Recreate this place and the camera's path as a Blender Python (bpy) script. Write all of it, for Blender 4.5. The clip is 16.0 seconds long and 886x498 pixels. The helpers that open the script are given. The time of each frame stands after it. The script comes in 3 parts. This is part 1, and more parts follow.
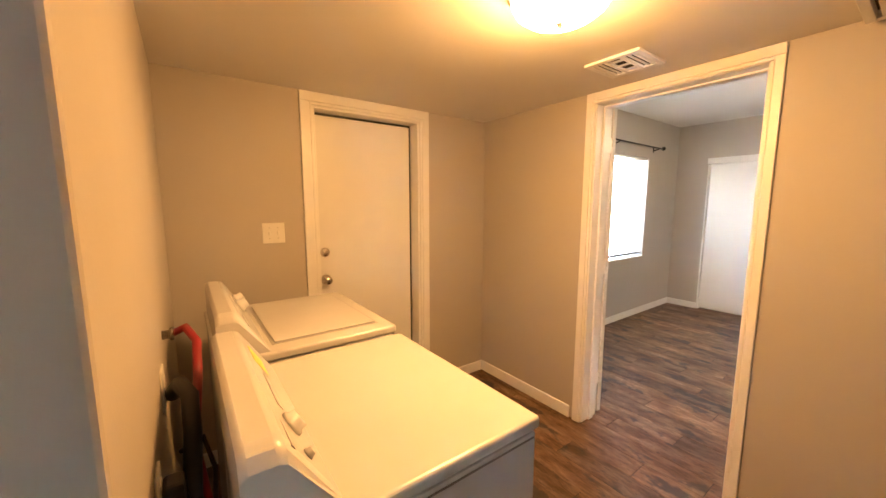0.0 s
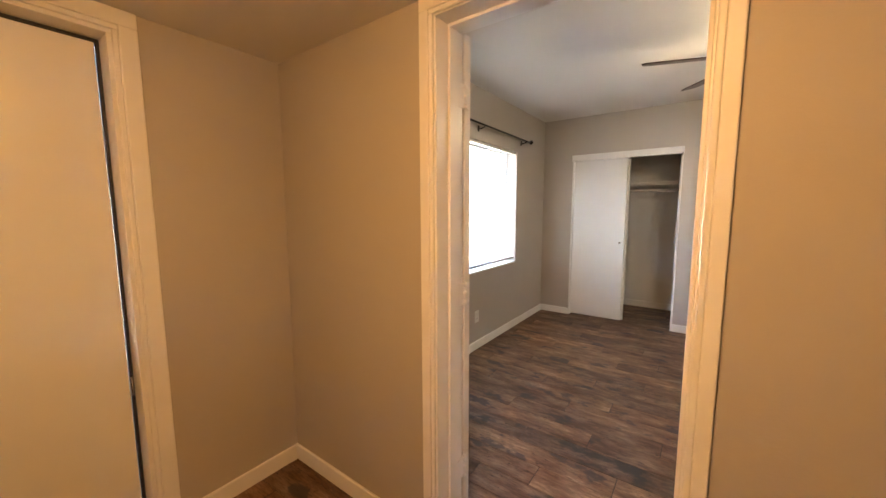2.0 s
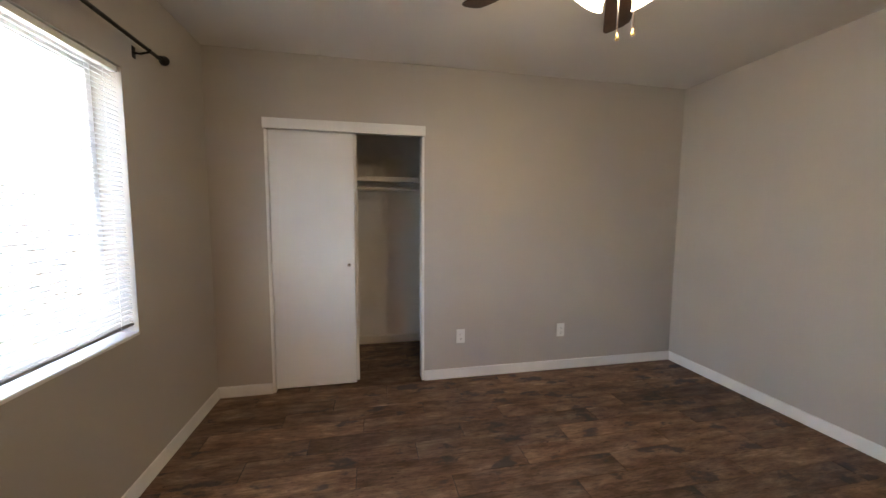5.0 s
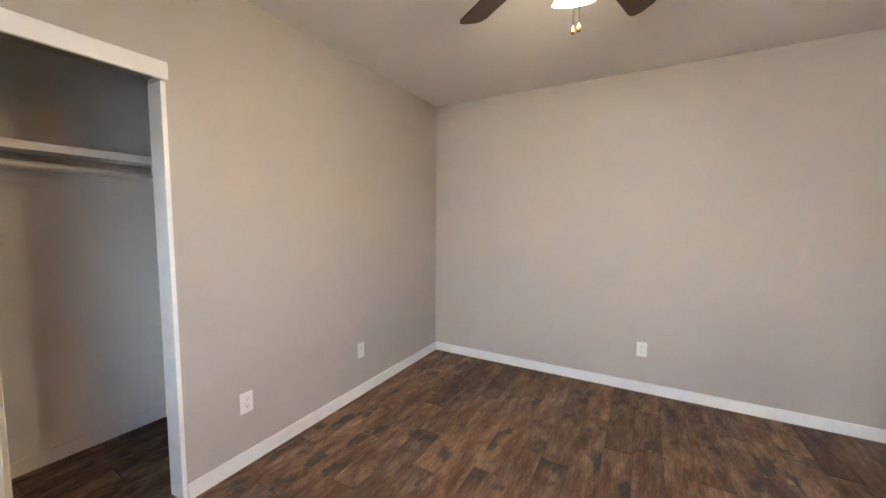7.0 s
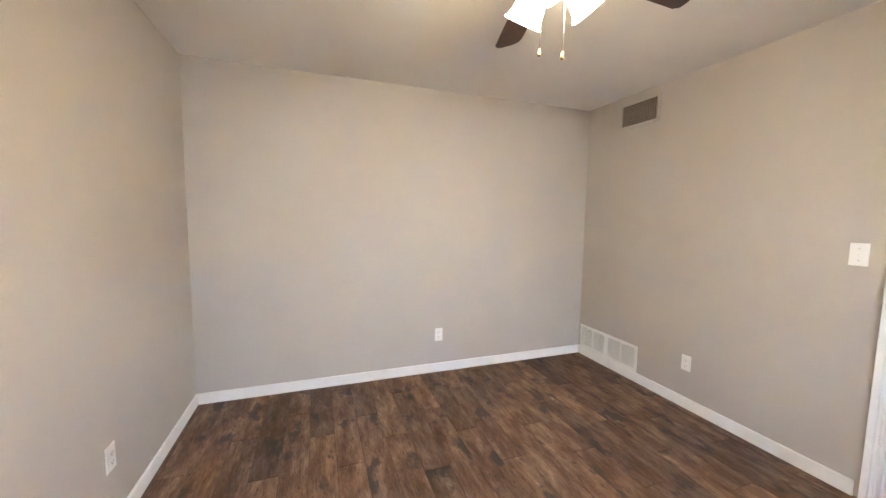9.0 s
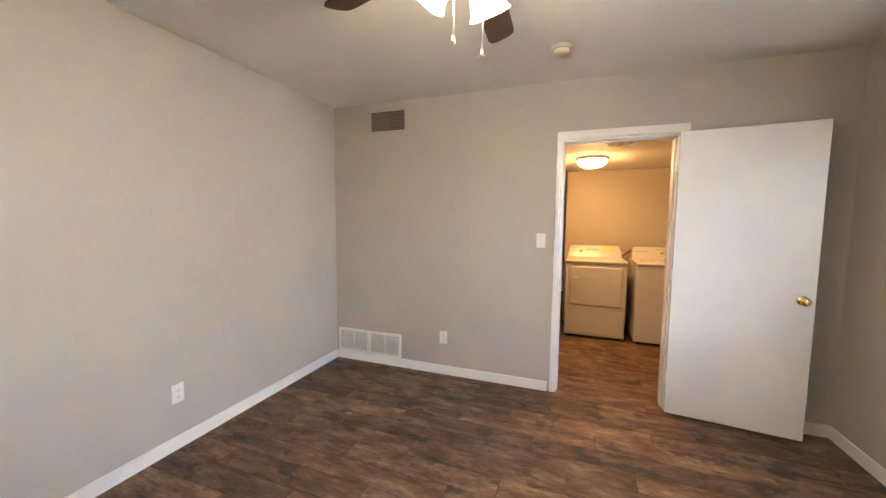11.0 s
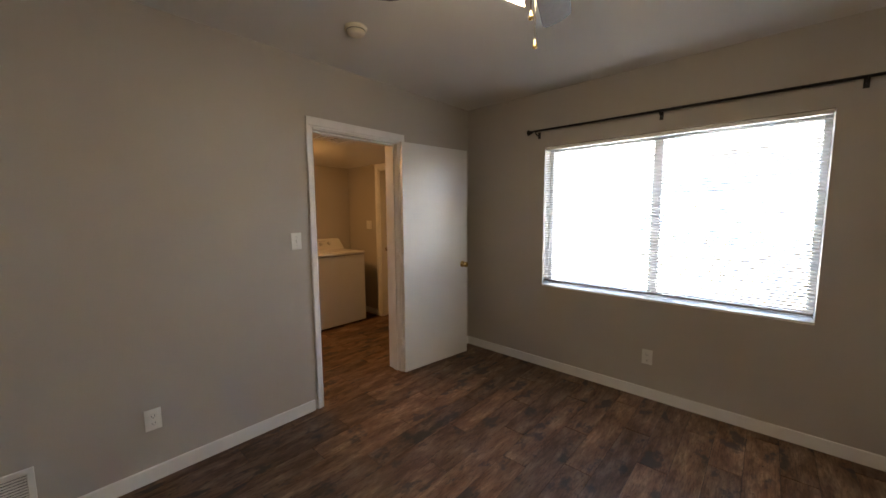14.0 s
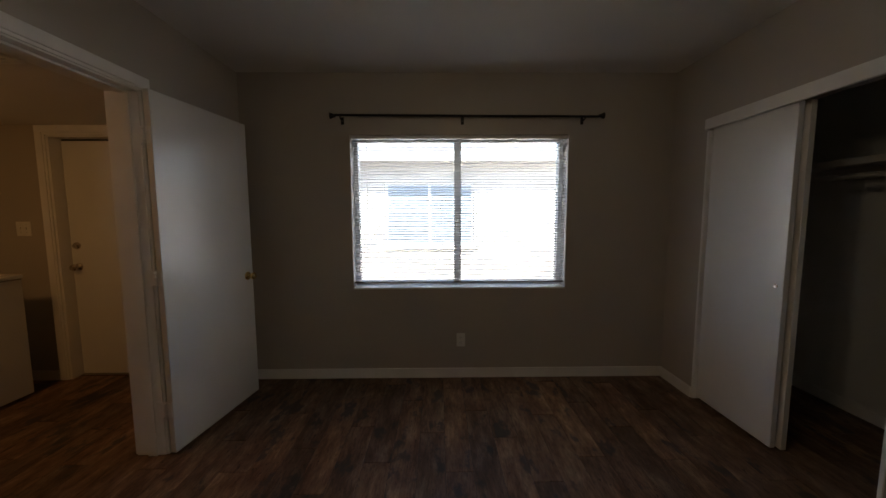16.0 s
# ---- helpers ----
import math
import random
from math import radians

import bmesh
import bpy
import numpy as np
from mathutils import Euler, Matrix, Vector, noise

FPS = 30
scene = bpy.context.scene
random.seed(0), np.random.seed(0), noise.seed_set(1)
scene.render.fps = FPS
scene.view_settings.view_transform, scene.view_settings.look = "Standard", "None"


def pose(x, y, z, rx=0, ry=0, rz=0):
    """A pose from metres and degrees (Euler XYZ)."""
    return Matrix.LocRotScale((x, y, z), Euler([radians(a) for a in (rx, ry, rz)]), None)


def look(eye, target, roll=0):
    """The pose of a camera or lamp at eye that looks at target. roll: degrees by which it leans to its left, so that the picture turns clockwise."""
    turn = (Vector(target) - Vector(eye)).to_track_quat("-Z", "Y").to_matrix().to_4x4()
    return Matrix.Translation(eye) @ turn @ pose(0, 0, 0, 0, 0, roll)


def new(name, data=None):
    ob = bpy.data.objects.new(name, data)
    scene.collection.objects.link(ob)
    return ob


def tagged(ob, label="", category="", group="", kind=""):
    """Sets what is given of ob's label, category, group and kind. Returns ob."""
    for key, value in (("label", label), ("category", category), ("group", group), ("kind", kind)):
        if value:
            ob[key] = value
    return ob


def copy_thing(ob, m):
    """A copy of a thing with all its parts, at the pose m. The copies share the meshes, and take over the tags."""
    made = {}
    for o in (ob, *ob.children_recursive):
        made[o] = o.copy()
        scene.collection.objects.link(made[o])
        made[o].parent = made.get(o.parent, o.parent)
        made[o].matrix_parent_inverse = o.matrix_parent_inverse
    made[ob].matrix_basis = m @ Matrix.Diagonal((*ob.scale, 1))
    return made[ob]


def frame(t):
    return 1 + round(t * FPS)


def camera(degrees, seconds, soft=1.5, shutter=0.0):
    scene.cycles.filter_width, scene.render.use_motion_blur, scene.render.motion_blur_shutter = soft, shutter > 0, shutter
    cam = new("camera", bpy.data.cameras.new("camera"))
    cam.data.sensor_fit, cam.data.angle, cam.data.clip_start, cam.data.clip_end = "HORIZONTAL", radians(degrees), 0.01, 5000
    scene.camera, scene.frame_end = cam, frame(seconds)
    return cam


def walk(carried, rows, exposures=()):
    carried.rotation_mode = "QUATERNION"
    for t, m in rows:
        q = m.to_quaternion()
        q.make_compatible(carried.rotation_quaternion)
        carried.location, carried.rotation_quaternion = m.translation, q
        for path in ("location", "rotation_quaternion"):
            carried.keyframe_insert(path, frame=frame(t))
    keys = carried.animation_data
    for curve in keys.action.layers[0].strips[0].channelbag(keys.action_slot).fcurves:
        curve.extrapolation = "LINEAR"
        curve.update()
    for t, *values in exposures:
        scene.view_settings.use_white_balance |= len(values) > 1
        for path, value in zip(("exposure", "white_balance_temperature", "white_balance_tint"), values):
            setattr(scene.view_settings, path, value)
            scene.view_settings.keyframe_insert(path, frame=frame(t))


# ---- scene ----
cam = camera(102.3, 16.0)
PATH = [
    (0, (0.006, -0.112, 1.439), (1.17, 1.495, 1.187), 0.0),
    (0.5, (0.11, -0.081, 1.413), (1.352, 1.468, 1.168), -0.0),
    (1, (0.373, 0.034, 1.397), (1.715, 1.497, 1.159), 0.1),
    (1.5, (0.708, 0.172, 1.398), (2.183, 1.5, 1.157), 0.2),
    (2, (1.011, 0.358, 1.372), (2.617, 1.529, 1.15), -0.2),
    (2.5, (1.296, 0.532, 1.373), (3.019, 1.526, 1.161), 0.5),
    (3, (1.643, 0.62, 1.364), (3.469, 1.409, 1.157), 0.9),
    (3.5, (1.929, 0.742, 1.394), (3.845, 1.275, 1.181), 0.6),
    (4, (2.21, 0.902, 1.33), (4.196, 1.056, 1.153), 0.8),
    (4.2, (2.352, 0.846, 1.329), (4.344, 0.886, 1.153), 0.6),
    (6.5, (3.579, 1.392, 1.346), (4.987, -0.02, 1.193), 0.5),
    (7, (3.806, 1.387, 1.35), (4.78, -0.352, 1.191), 0.3),
    (7.5, (4.136, 1.382, 1.421), (4.643, -0.544, 1.235), 0.9),
    (8, (4.435, 1.405, 1.436), (4.534, -0.584, 1.249), 0.8),
    (8.5, (4.636, 1.313, 1.411), (4.348, -0.658, 1.228), 0.9),
    (10.8, (5.187, 0.59, 1.424), (3.39, -0.269, 1.25), 0.4),
    (11, (5.196, 0.454, 1.415), (3.323, -0.227, 1.25), 0.5),
    (11.5, (5.056, 0.234, 1.38), (3.084, -0.063, 1.226), 0.3),
    (12, (4.966, -0.141, 1.401), (2.989, 0.117, 1.233), 0.2),
    (12.5, (4.95, -0.34, 1.405), (3.067, 0.312, 1.231), -0.1),
    (13, (4.997, -0.41, 1.362), (3.206, 0.465, 1.196), -0.7),
    (13.5, (4.869, -0.671, 1.371), (3.232, 0.465, 1.198), -0.6),
    (14, (4.587, -0.905, 1.442), (3.243, 0.562, 1.236), -0.4),
    (14.5, (4.445, -0.981, 1.388), (3.402, 0.715, 1.195), 0.1),
    (15, (4.169, -0.996, 1.408), (3.538, 0.89, 1.202), 0.1),
    (15.5, (3.915, -0.971, 1.406), (3.658, 1.002, 1.203), 0.0),
    (16, (3.774, -0.821, 1.37), (3.797, 1.17, 1.181), -0.2),
]
EXPOSURES = [(0, 5.85, 6500, 10), (1, 5.55, 6500, 10), (1.5, 5.35, 6500, 10), (2.5, 5.25, 6550, 10), (3, 5.25, 6600, 10), (3.5, 4.95, 6550, 10), (4, 4.45, 6500, 10), (6.5, 5.25, 6300, 10), (7, 5.45, 6250, 10), (8.5, 5.78, 6300, 10), (11, 5.58, 6350, 10), (12, 5.48, 6500, 10), (12.5, 5.32, 6600, 10), (13, 4.85, 6600, 10), (13.5, 4.45, 6600, 10), (14, 4.1, 6550, 10), (14.5, 3.6, 6550, 10), (15, 3.2, 6550, 10), (15.5, 2.8, 6550, 10), (16, 2.42, 6550, 10)]
FAN_GLOW, DOME_GLOW = 0.8, 2.4
FAN_WATTS, DOME_WATTS = 0.2, 0.2
DOME_COLOUR = (1.0, 0.49, 0.145)
SLAT_TILT = 23.0
walk(cam, [(t, look(eye, target, roll)) for t, eye, target, roll in PATH], EXPOSURES)

# ---- world, sun, exposure ----
world = bpy.data.worlds.new("world")
scene.world = world
world.use_nodes = True
wn = world.node_tree.nodes
sky = wn.new("ShaderNodeTexSky")
sky.sky_type, sky.sun_disc = "NISHITA", False
sky.sun_elevation, sky.sun_rotation = radians(48), radians(160)
world.node_tree.links.new(sky.outputs["Color"], wn["Background"].inputs["Color"])
wn["Background"].inputs["Strength"].default_value = 0.15
sun = new("sun", bpy.data.lights.new("sun", "SUN"))
sun.data.energy, sun.data.angle, sun.data.color = 5.0, radians(0.5), (1, 0.97, 0.93)
sun.matrix_world = look((0, 0, 20), (-0.34 * 20 * 0.67, 0.94 * 20 * 0.67, 20 - 20 * 0.743))


def lamp(name, x, y, z, watts, colour, radius):
    ob = new(name, bpy.data.lights.new(name, "POINT"))
    ob.location = (x, y, z)
    ob.data.energy, ob.data.color, ob.data.shadow_soft_size = watts, colour, radius
    return ob


WARM = (1.0, 0.77, 0.5)

# ---- materials ----


def material(name, colour, rough=0.5, metal=0.0, var=0.0, scale=4.0, bump=0.0, bump_scale=200.0, stain=0.0):
    m = bpy.data.materials.new(name)
    m.use_nodes = True
    n, l = m.node_tree.nodes, m.node_tree.links
    b = n["Principled BSDF"]
    b.inputs["Base Color"].default_value = (*colour, 1)
    b.inputs["Roughness"].default_value = rough
    b.inputs["Metallic"].default_value = metal
    co = n.new("ShaderNodeTexCoord")
    if var or stain:
        a = n.new("ShaderNodeTexNoise")
        a.inputs["Scale"].default_value, a.inputs["Detail"].default_value = scale, 6
        l.new(co.outputs["Object"], a.inputs["Vector"])
        r = n.new("ShaderNodeMapRange")
        r.inputs["From Min"].default_value, r.inputs["From Max"].default_value = 0.3, 0.7
        r.inputs["To Min"].default_value, r.inputs["To Max"].default_value = 1 - var, 1 + var
        l.new(a.outputs["Fac"], r.inputs["Value"])
        mul = n.new("ShaderNodeVectorMath")
        mul.operation = "SCALE"
        mul.inputs[0].default_value = colour
        l.new(r.outputs["Result"], mul.inputs["Scale"])
        l.new(mul.outputs["Vector"], b.inputs["Base Color"])
        r2 = n.new("ShaderNodeMapRange")
        r2.inputs["To Min"].default_value, r2.inputs["To Max"].default_value = max(0, rough - min(0.12, var * 1.5)), min(1, rough + min(0.12, var * 1.5))
        a2 = n.new("ShaderNodeTexNoise")
        a2.inputs["Scale"].default_value, a2.inputs["Detail"].default_value = scale * 7, 4
        l.new(co.outputs["Object"], a2.inputs["Vector"])
        l.new(a2.outputs["Fac"], r2.inputs["Value"])
        l.new(r2.outputs["Result"], b.inputs["Roughness"])
    if bump:
        k = n.new("ShaderNodeTexNoise")
        k.inputs["Scale"].default_value, k.inputs["Detail"].default_value = bump_scale, 3
        l.new(co.outputs["Object"], k.inputs["Vector"])
        p = n.new("ShaderNodeBump")
        p.inputs["Strength"].default_value, p.inputs["Distance"].default_value = bump, 0.004
        l.new(k.outputs["Fac"], p.inputs["Height"])
        l.new(p.outputs["Normal"], b.inputs["Normal"])
    return m


PAINT = material("greige_wall_paint", (0.478, 0.438, 0.39), 0.55, var=0.03, scale=1.3, bump=0.12, bump_scale=130)
CEIL = material("white_ceiling_paint", (0.74, 0.71, 0.67), 0.8, var=0.03, scale=1.0, bump=0.2, bump_scale=90)
TRIM = material("white_trim_paint", (0.82, 0.81, 0.79), 0.35, var=0.03, scale=9, bump=0.03, bump_scale=90)
DOORP = material("white_door_paint", (0.8, 0.79, 0.77), 0.24, var=0.025, scale=3, bump=0.06, bump_scale=140)
CLOSETP = material("white_closet_paint", (0.79, 0.78, 0.75), 0.6, var=0.03, scale=2, bump=0.1, bump_scale=130)
PLATE = material("white_plastic", (0.8, 0.79, 0.75), 0.35, var=0.02, scale=20)
SLOT = material("dark_slot", (0.03, 0.028, 0.025), 0.7, var=0.1, scale=30)
ENAMEL = material("white_enamel", (0.6, 0.59, 0.575), 0.25, var=0.02, scale=6)
SEAM_OR_SHADE = material("grey_seam_or_shade", (0.22, 0.2, 0.18), 0.6, var=0.1, scale=20)
NICKEL = material("brushed_nickel", (0.62, 0.57, 0.5), 0.25, metal=1.0, var=0.08, scale=40)
DARKNICKEL = material("dark_nickel", (0.32, 0.28, 0.25), 0.22, metal=1.0, var=0.1, scale=40)
BRASS = material("polished_brass", (0.83, 0.6, 0.25), 0.2, metal=1.0, var=0.06, scale=40)
BLACKIRON = material("black_iron", (0.02, 0.018, 0.017), 0.45, metal=0.3, var=0.15, scale=60)
GROUT = material("dark_grout", (0.045, 0.037, 0.03), 0.9, var=0.2, scale=30, bump=0.2)
VENTDARK = material("dusty_vent_metal", (0.3, 0.25, 0.19), 0.6, var=0.25, scale=40)
# near black: the shade inside vents and grilles, put into a colour
DUCT_SHADE = material("dark_duct_shade", (0.03, 0.025, 0.02), 0.9, var=0.2, scale=10)
RED = material("red_rubber_hose", (0.28, 0.014, 0.022), 0.4, var=0.1, scale=30)
BLACKR = material("black_rubber", (0.015, 0.015, 0.017), 0.5, var=0.2, scale=30)
YELLOW = material("yellow_sticker", (0.75, 0.6, 0.12), 0.5, var=0.05, scale=30)
PRINT = material("grey_print", (0.35, 0.34, 0.34), 0.5, var=0.05, scale=30)
VINYL = material("white_vinyl", (0.8, 0.8, 0.8), 0.4, var=0.02, scale=10)
STUCCO = material("tan_stucco", (0.66, 0.62, 0.57), 0.9, var=0.1, scale=2, bump=0.6, bump_scale=60)
SHINGLE = material("grey_shingle", (0.16, 0.15, 0.15), 0.9, var=0.3, scale=8, bump=0.6, bump_scale=30)
GRAVEL = material("pale_gravel", (0.5, 0.48, 0.45), 0.95, var=0.25, scale=15, bump=0.8, bump_scale=40)
SHADE = material("blue_grey_shade", (0.3, 0.36, 0.42), 0.35, var=0.05, scale=5)
SHELFW = material("white_shelf_melamine", (0.74, 0.72, 0.69), 0.45, var=0.03, scale=6)
AMBER = material("smoke_detector_plastic", (0.75, 0.68, 0.55), 0.45, var=0.04, scale=20)


def slat_material():
    m = material("white_blind_slat", (0.78, 0.78, 0.78), 0.4, var=0.02, scale=8)
    n, l = m.node_tree.nodes, m.node_tree.links
    tr = n.new("ShaderNodeBsdfTranslucent")
    tr.inputs["Color"].default_value = (0.8, 0.8, 0.8, 1)
    mix = n.new("ShaderNodeMixShader")
    mix.inputs["Fac"].default_value = 0.24
    l.new(n["Principled BSDF"].outputs[0], mix.inputs[1])
    l.new(tr.outputs[0], mix.inputs[2])
    l.new(mix.outputs[0], n["Material Output"].inputs["Surface"])
    return m


SLAT = slat_material()


def glass_material():
    m = bpy.data.materials.new("window_glass")
    m.use_nodes = True
    b = m.node_tree.nodes["Principled BSDF"]
    b.inputs["Base Color"].default_value = (0.97, 0.99, 0.98, 1)
    b.inputs["Roughness"].default_value = 0.0
    b.inputs["IOR"].default_value = 1.45
    b.inputs["Transmission Weight"].default_value = 1.0
    return m


GLASS = glass_material()


def glow_material(name, colour, strength):
    m = bpy.data.materials.new(name)
    m.use_nodes = True
    b = m.node_tree.nodes["Principled BSDF"]
    b.inputs["Base Color"].default_value = (0.9, 0.87, 0.8, 1)
    b.inputs["Roughness"].default_value = 0.3
    b.inputs["Emission Color"].default_value = (*colour, 1)
    b.inputs["Emission Strength"].default_value = strength
    return m


FANGLASS = glow_material("lit_frosted_glass", (1, 0.8, 0.52), FAN_GLOW)
DOMEGLASS = glow_material("lit_dome_glass", (1, 0.5, 0.16), DOME_GLOW)


def plank_material():
    m = bpy.data.materials.new("wood_look_plank")
    m.use_nodes = True
    n, l = m.node_tree.nodes, m.node_tree.links
    b = n["Principled BSDF"]
    co, info = n.new("ShaderNodeTexCoord"), n.new("ShaderNodeObjectInfo")
    sh = n.new("ShaderNodeVectorMath")
    sh.operation = "MULTIPLY_ADD"
    l.new(info.outputs["Random"], sh.inputs[0])
    sh.inputs[1].default_value = (37.0, 91.0, 53.0)
    l.new(co.outputs["Object"], sh.inputs[2])

    def noise_tex(sx, sy, detail, rough=0.55):
        mp = n.new("ShaderNodeMapping")
        mp.inputs["Scale"].default_value = (sx, sy, 1)
        l.new(sh.outputs[0], mp.inputs["Vector"])
        t = n.new("ShaderNodeTexNoise")
        t.inputs["Scale"].default_value, t.inputs["Detail"].default_value = 1.0, detail
        t.inputs["Roughness"].default_value = rough
        l.new(mp.outputs[0], t.inputs["Vector"])
        return t.outputs["Fac"]

    def ramp(src, stops):
        r = n.new("ShaderNodeValToRGB")
        e = r.color_ramp.elements
        e[0].position, e[0].color = stops[0][0], (*stops[0][1], 1)
        e[1].position, e[1].color = stops[-1][0], (*stops[-1][1], 1)
        for p, c in stops[1:-1]:
            q = e.new(p)
            q.color = (*c, 1)
        l.new(src, r.inputs["Fac"])
        return r.outputs["Color"]

    def mixc(kind, fac, a, c):
        x = n.new("ShaderNodeMix")
        x.data_type, x.blend_type = "RGBA", kind
        if isinstance(fac, float):
            x.inputs["Factor"].default_value = fac
        else:
            l.new(fac, x.inputs["Factor"])
        l.new(a, x.inputs["A"])
        l.new(c, x.inputs["B"])
        return x.outputs["Result"]

    broad = noise_tex(12, 3.6, 7, 0.66)
    strip = noise_tex(30, 5.0, 5, 0.6)
    grain = noise_tex(130, 15, 7, 0.78)
    patch = noise_tex(8, 4.2, 6, 0.6)
    knots = noise_tex(60, 22, 5, 0.66)
    base = ramp(broad, [(0.32, (0.085, 0.045, 0.026)), (0.45, (0.155, 0.09, 0.056)), (0.56, (0.215, 0.137, 0.09)), (0.7, (0.33, 0.238, 0.168))])
    bands = ramp(strip, [(0.36, (0.62, 0.6, 0.58)), (0.5, (1.0, 1.0, 1.0)), (0.64, (1.32, 1.28, 1.22))])
    fine = ramp(grain, [(0.34, (0.36, 0.32, 0.29)), (0.5, (0.97, 0.97, 0.97)), (0.66, (1.4, 1.36, 1.3))])
    c = mixc("MULTIPLY", 0.5, base, bands)
    c = mixc("MULTIPLY", 0.85, c, fine)
    dark = n.new("ShaderNodeRGB")
    dark.outputs[0].default_value = (0.043, 0.04, 0.042, 1)
    pm = ramp(patch, [(0.56, (0, 0, 0)), (0.63, (0.85, 0.85, 0.85))])
    c = mixc("MIX", pm, c, dark.outputs[0])
    km = ramp(knots, [(0.63, (0, 0, 0)), (0.68, (0.85, 0.85, 0.85))])
    dk = n.new("ShaderNodeRGB")
    dk.outputs[0].default_value = (0.03, 0.018, 0.012, 1)
    c = mixc("MIX", km, c, dk.outputs[0])
    tone = ramp(info.outputs["Random"], [(0.0, (0.6, 0.61, 0.63)), (0.3, (0.86, 0.84, 0.82)), (0.7, (0.96, 0.93, 0.89)), (1.0, (1.2, 1.13, 1.04))])
    c = mixc("MULTIPLY", 1.0, c, tone)
    l.new(c, b.inputs["Base Color"])
    rr = n.new("ShaderNodeMapRange")
    rr.inputs["To Min"].default_value, rr.inputs["To Max"].default_value = 0.5, 0.72
    l.new(grain, rr.inputs["Value"])
    l.new(rr.outputs[0], b.inputs["Roughness"])
    b.inputs["Specular IOR Level"].default_value = 0.35
    p = n.new("ShaderNodeBump")
    p.inputs["Strength"].default_value, p.inputs["Distance"].default_value = 0.25, 0.002
    l.new(grain, p.inputs["Height"])
    l.new(p.outputs["Normal"], b.inputs["Normal"])
    return m


PLANK = plank_material()
BLADE = material("dark_walnut_blade", (0.045, 0.022, 0.014), 0.35, var=0.35, scale=12)

# ---- mesh helpers ----


def box(bm, x0, x1, y0, y1, z0, z1, bevel=0.0, seg=1):
    made = bmesh.ops.create_cube(bm, size=1.0)["verts"]
    for v in made:
        v.co = Vector((x0 + (v.co.x + 0.5) * (x1 - x0), y0 + (v.co.y + 0.5) * (y1 - y0), z0 + (v.co.z + 0.5) * (z1 - z0)))
    if bevel:
        edges = {e for v in made for e in v.link_edges}
        bmesh.ops.bevel(bm, geom=list(edges), offset=bevel, segments=seg, profile=0.5, affect="EDGES")
    return bm


def boxes(*rows, bevel=0.0, seg=1):
    bm = bmesh.new()
    for r in rows:
        box(bm, *r, bevel=bevel, seg=seg)
    return bm


def lathe(profile, steps=32, m=None):
    """A turned shape round z from (radius, height) pairs."""
    bm = bmesh.new()
    rings = []
    for r, z in profile:
        if r < 1e-5:
            rings.append([bm.verts.new((0, 0, z))])
        else:
            rings.append([bm.verts.new((r * math.cos(2 * math.pi * i / steps), r * math.sin(2 * math.pi * i / steps), z)) for i in range(steps)])
    for a, b in zip(rings, rings[1:]):
        for i in range(steps):
            j = (i + 1) % steps
            f = [a[i % len(a)], a[j % len(a)], b[j % len(b)], b[i % len(b)]]
            f = list(dict.fromkeys(f))
            if len(f) > 2:
                bm.faces.new(f)
    bmesh.ops.recalc_face_normals(bm, faces=bm.faces)
    for f in bm.faces:
        f.smooth = True
    if m is not None:
        bm.transform(m)
    return bm


def tube(points, radius, sides=10, closed=False):
    """A round bar along points."""
    bm = bmesh.new()
    pts = [Vector(p) for p in points]
    rings = []
    for i, p in enumerate(pts):
        a = pts[i - 1] if (i or closed) else p
        b = pts[(i + 1) % len(pts)] if (i + 1 < len(pts) or closed) else p
        q = (b - a).normalized().to_track_quat("Z", "Y")
        rings.append([bm.verts.new(p + q @ Vector((radius * math.cos(2 * math.pi * k / sides), radius * math.sin(2 * math.pi * k / sides), 0))) for k in range(sides)])
    pairs = list(zip(rings, rings[1:])) + ([(rings[-1], rings[0])] if closed else [])
    for a, b in pairs:
        for k in range(sides):
            bm.faces.new((a[k], a[(k + 1) % sides], b[(k + 1) % sides], b[k])).smooth = True
    if not closed:
        bm.faces.new(rings[0][::-1])
        bm.faces.new(rings[-1])
    bmesh.ops.recalc_face_normals(bm, faces=bm.faces)
    return bm


def part(name, bm, mat, parent=None, label=""):
    me = bpy.data.meshes.new(name)
    bm.to_mesh(me)
    bm.free()
    me.materials.append(mat)
    ob = new(name, me)
    ob.parent = parent
    if label:
        ob["label"] = label
    return ob


def structure(name, bm, mat, label, category):
    return tagged(part(name, bm, mat), label, category, kind="structure")


def thing(name, x, y, z, rz, label, category, group=""):
    ob = new(name)
    ob.matrix_basis = pose(x, y, z, 0, 0, rz)
    ob.empty_display_size = 0.1
    return tagged(ob, label, category, group)


# ---- plan ----
W, E, S, N, C = 2.2, 5.665, -1.78, 2.1, 2.485
LE, LN, LW, LC = 2.034, 2.112, -0.075, 2.09          # laundry: east, north and west faces, ceiling
DY0, DY1, DZ = 0.348, 1.15, 2.04                     # bedroom doorway
WX0, WX1, WZ0, WZ1 = 3.068, 4.82, 0.762, 2.008          # window
CY0, CY1, CZ = 0.585, 1.715, 2.0                      # closet doorway
CB = 6.62                                             # closet back
XX0, XX1, XZ = 0.658, 1.412, 2.02                     # outside door
B = -0.03                                             # foot of the walls
OUT = N + 0.2
SH = -2.6                                             # hall's south face

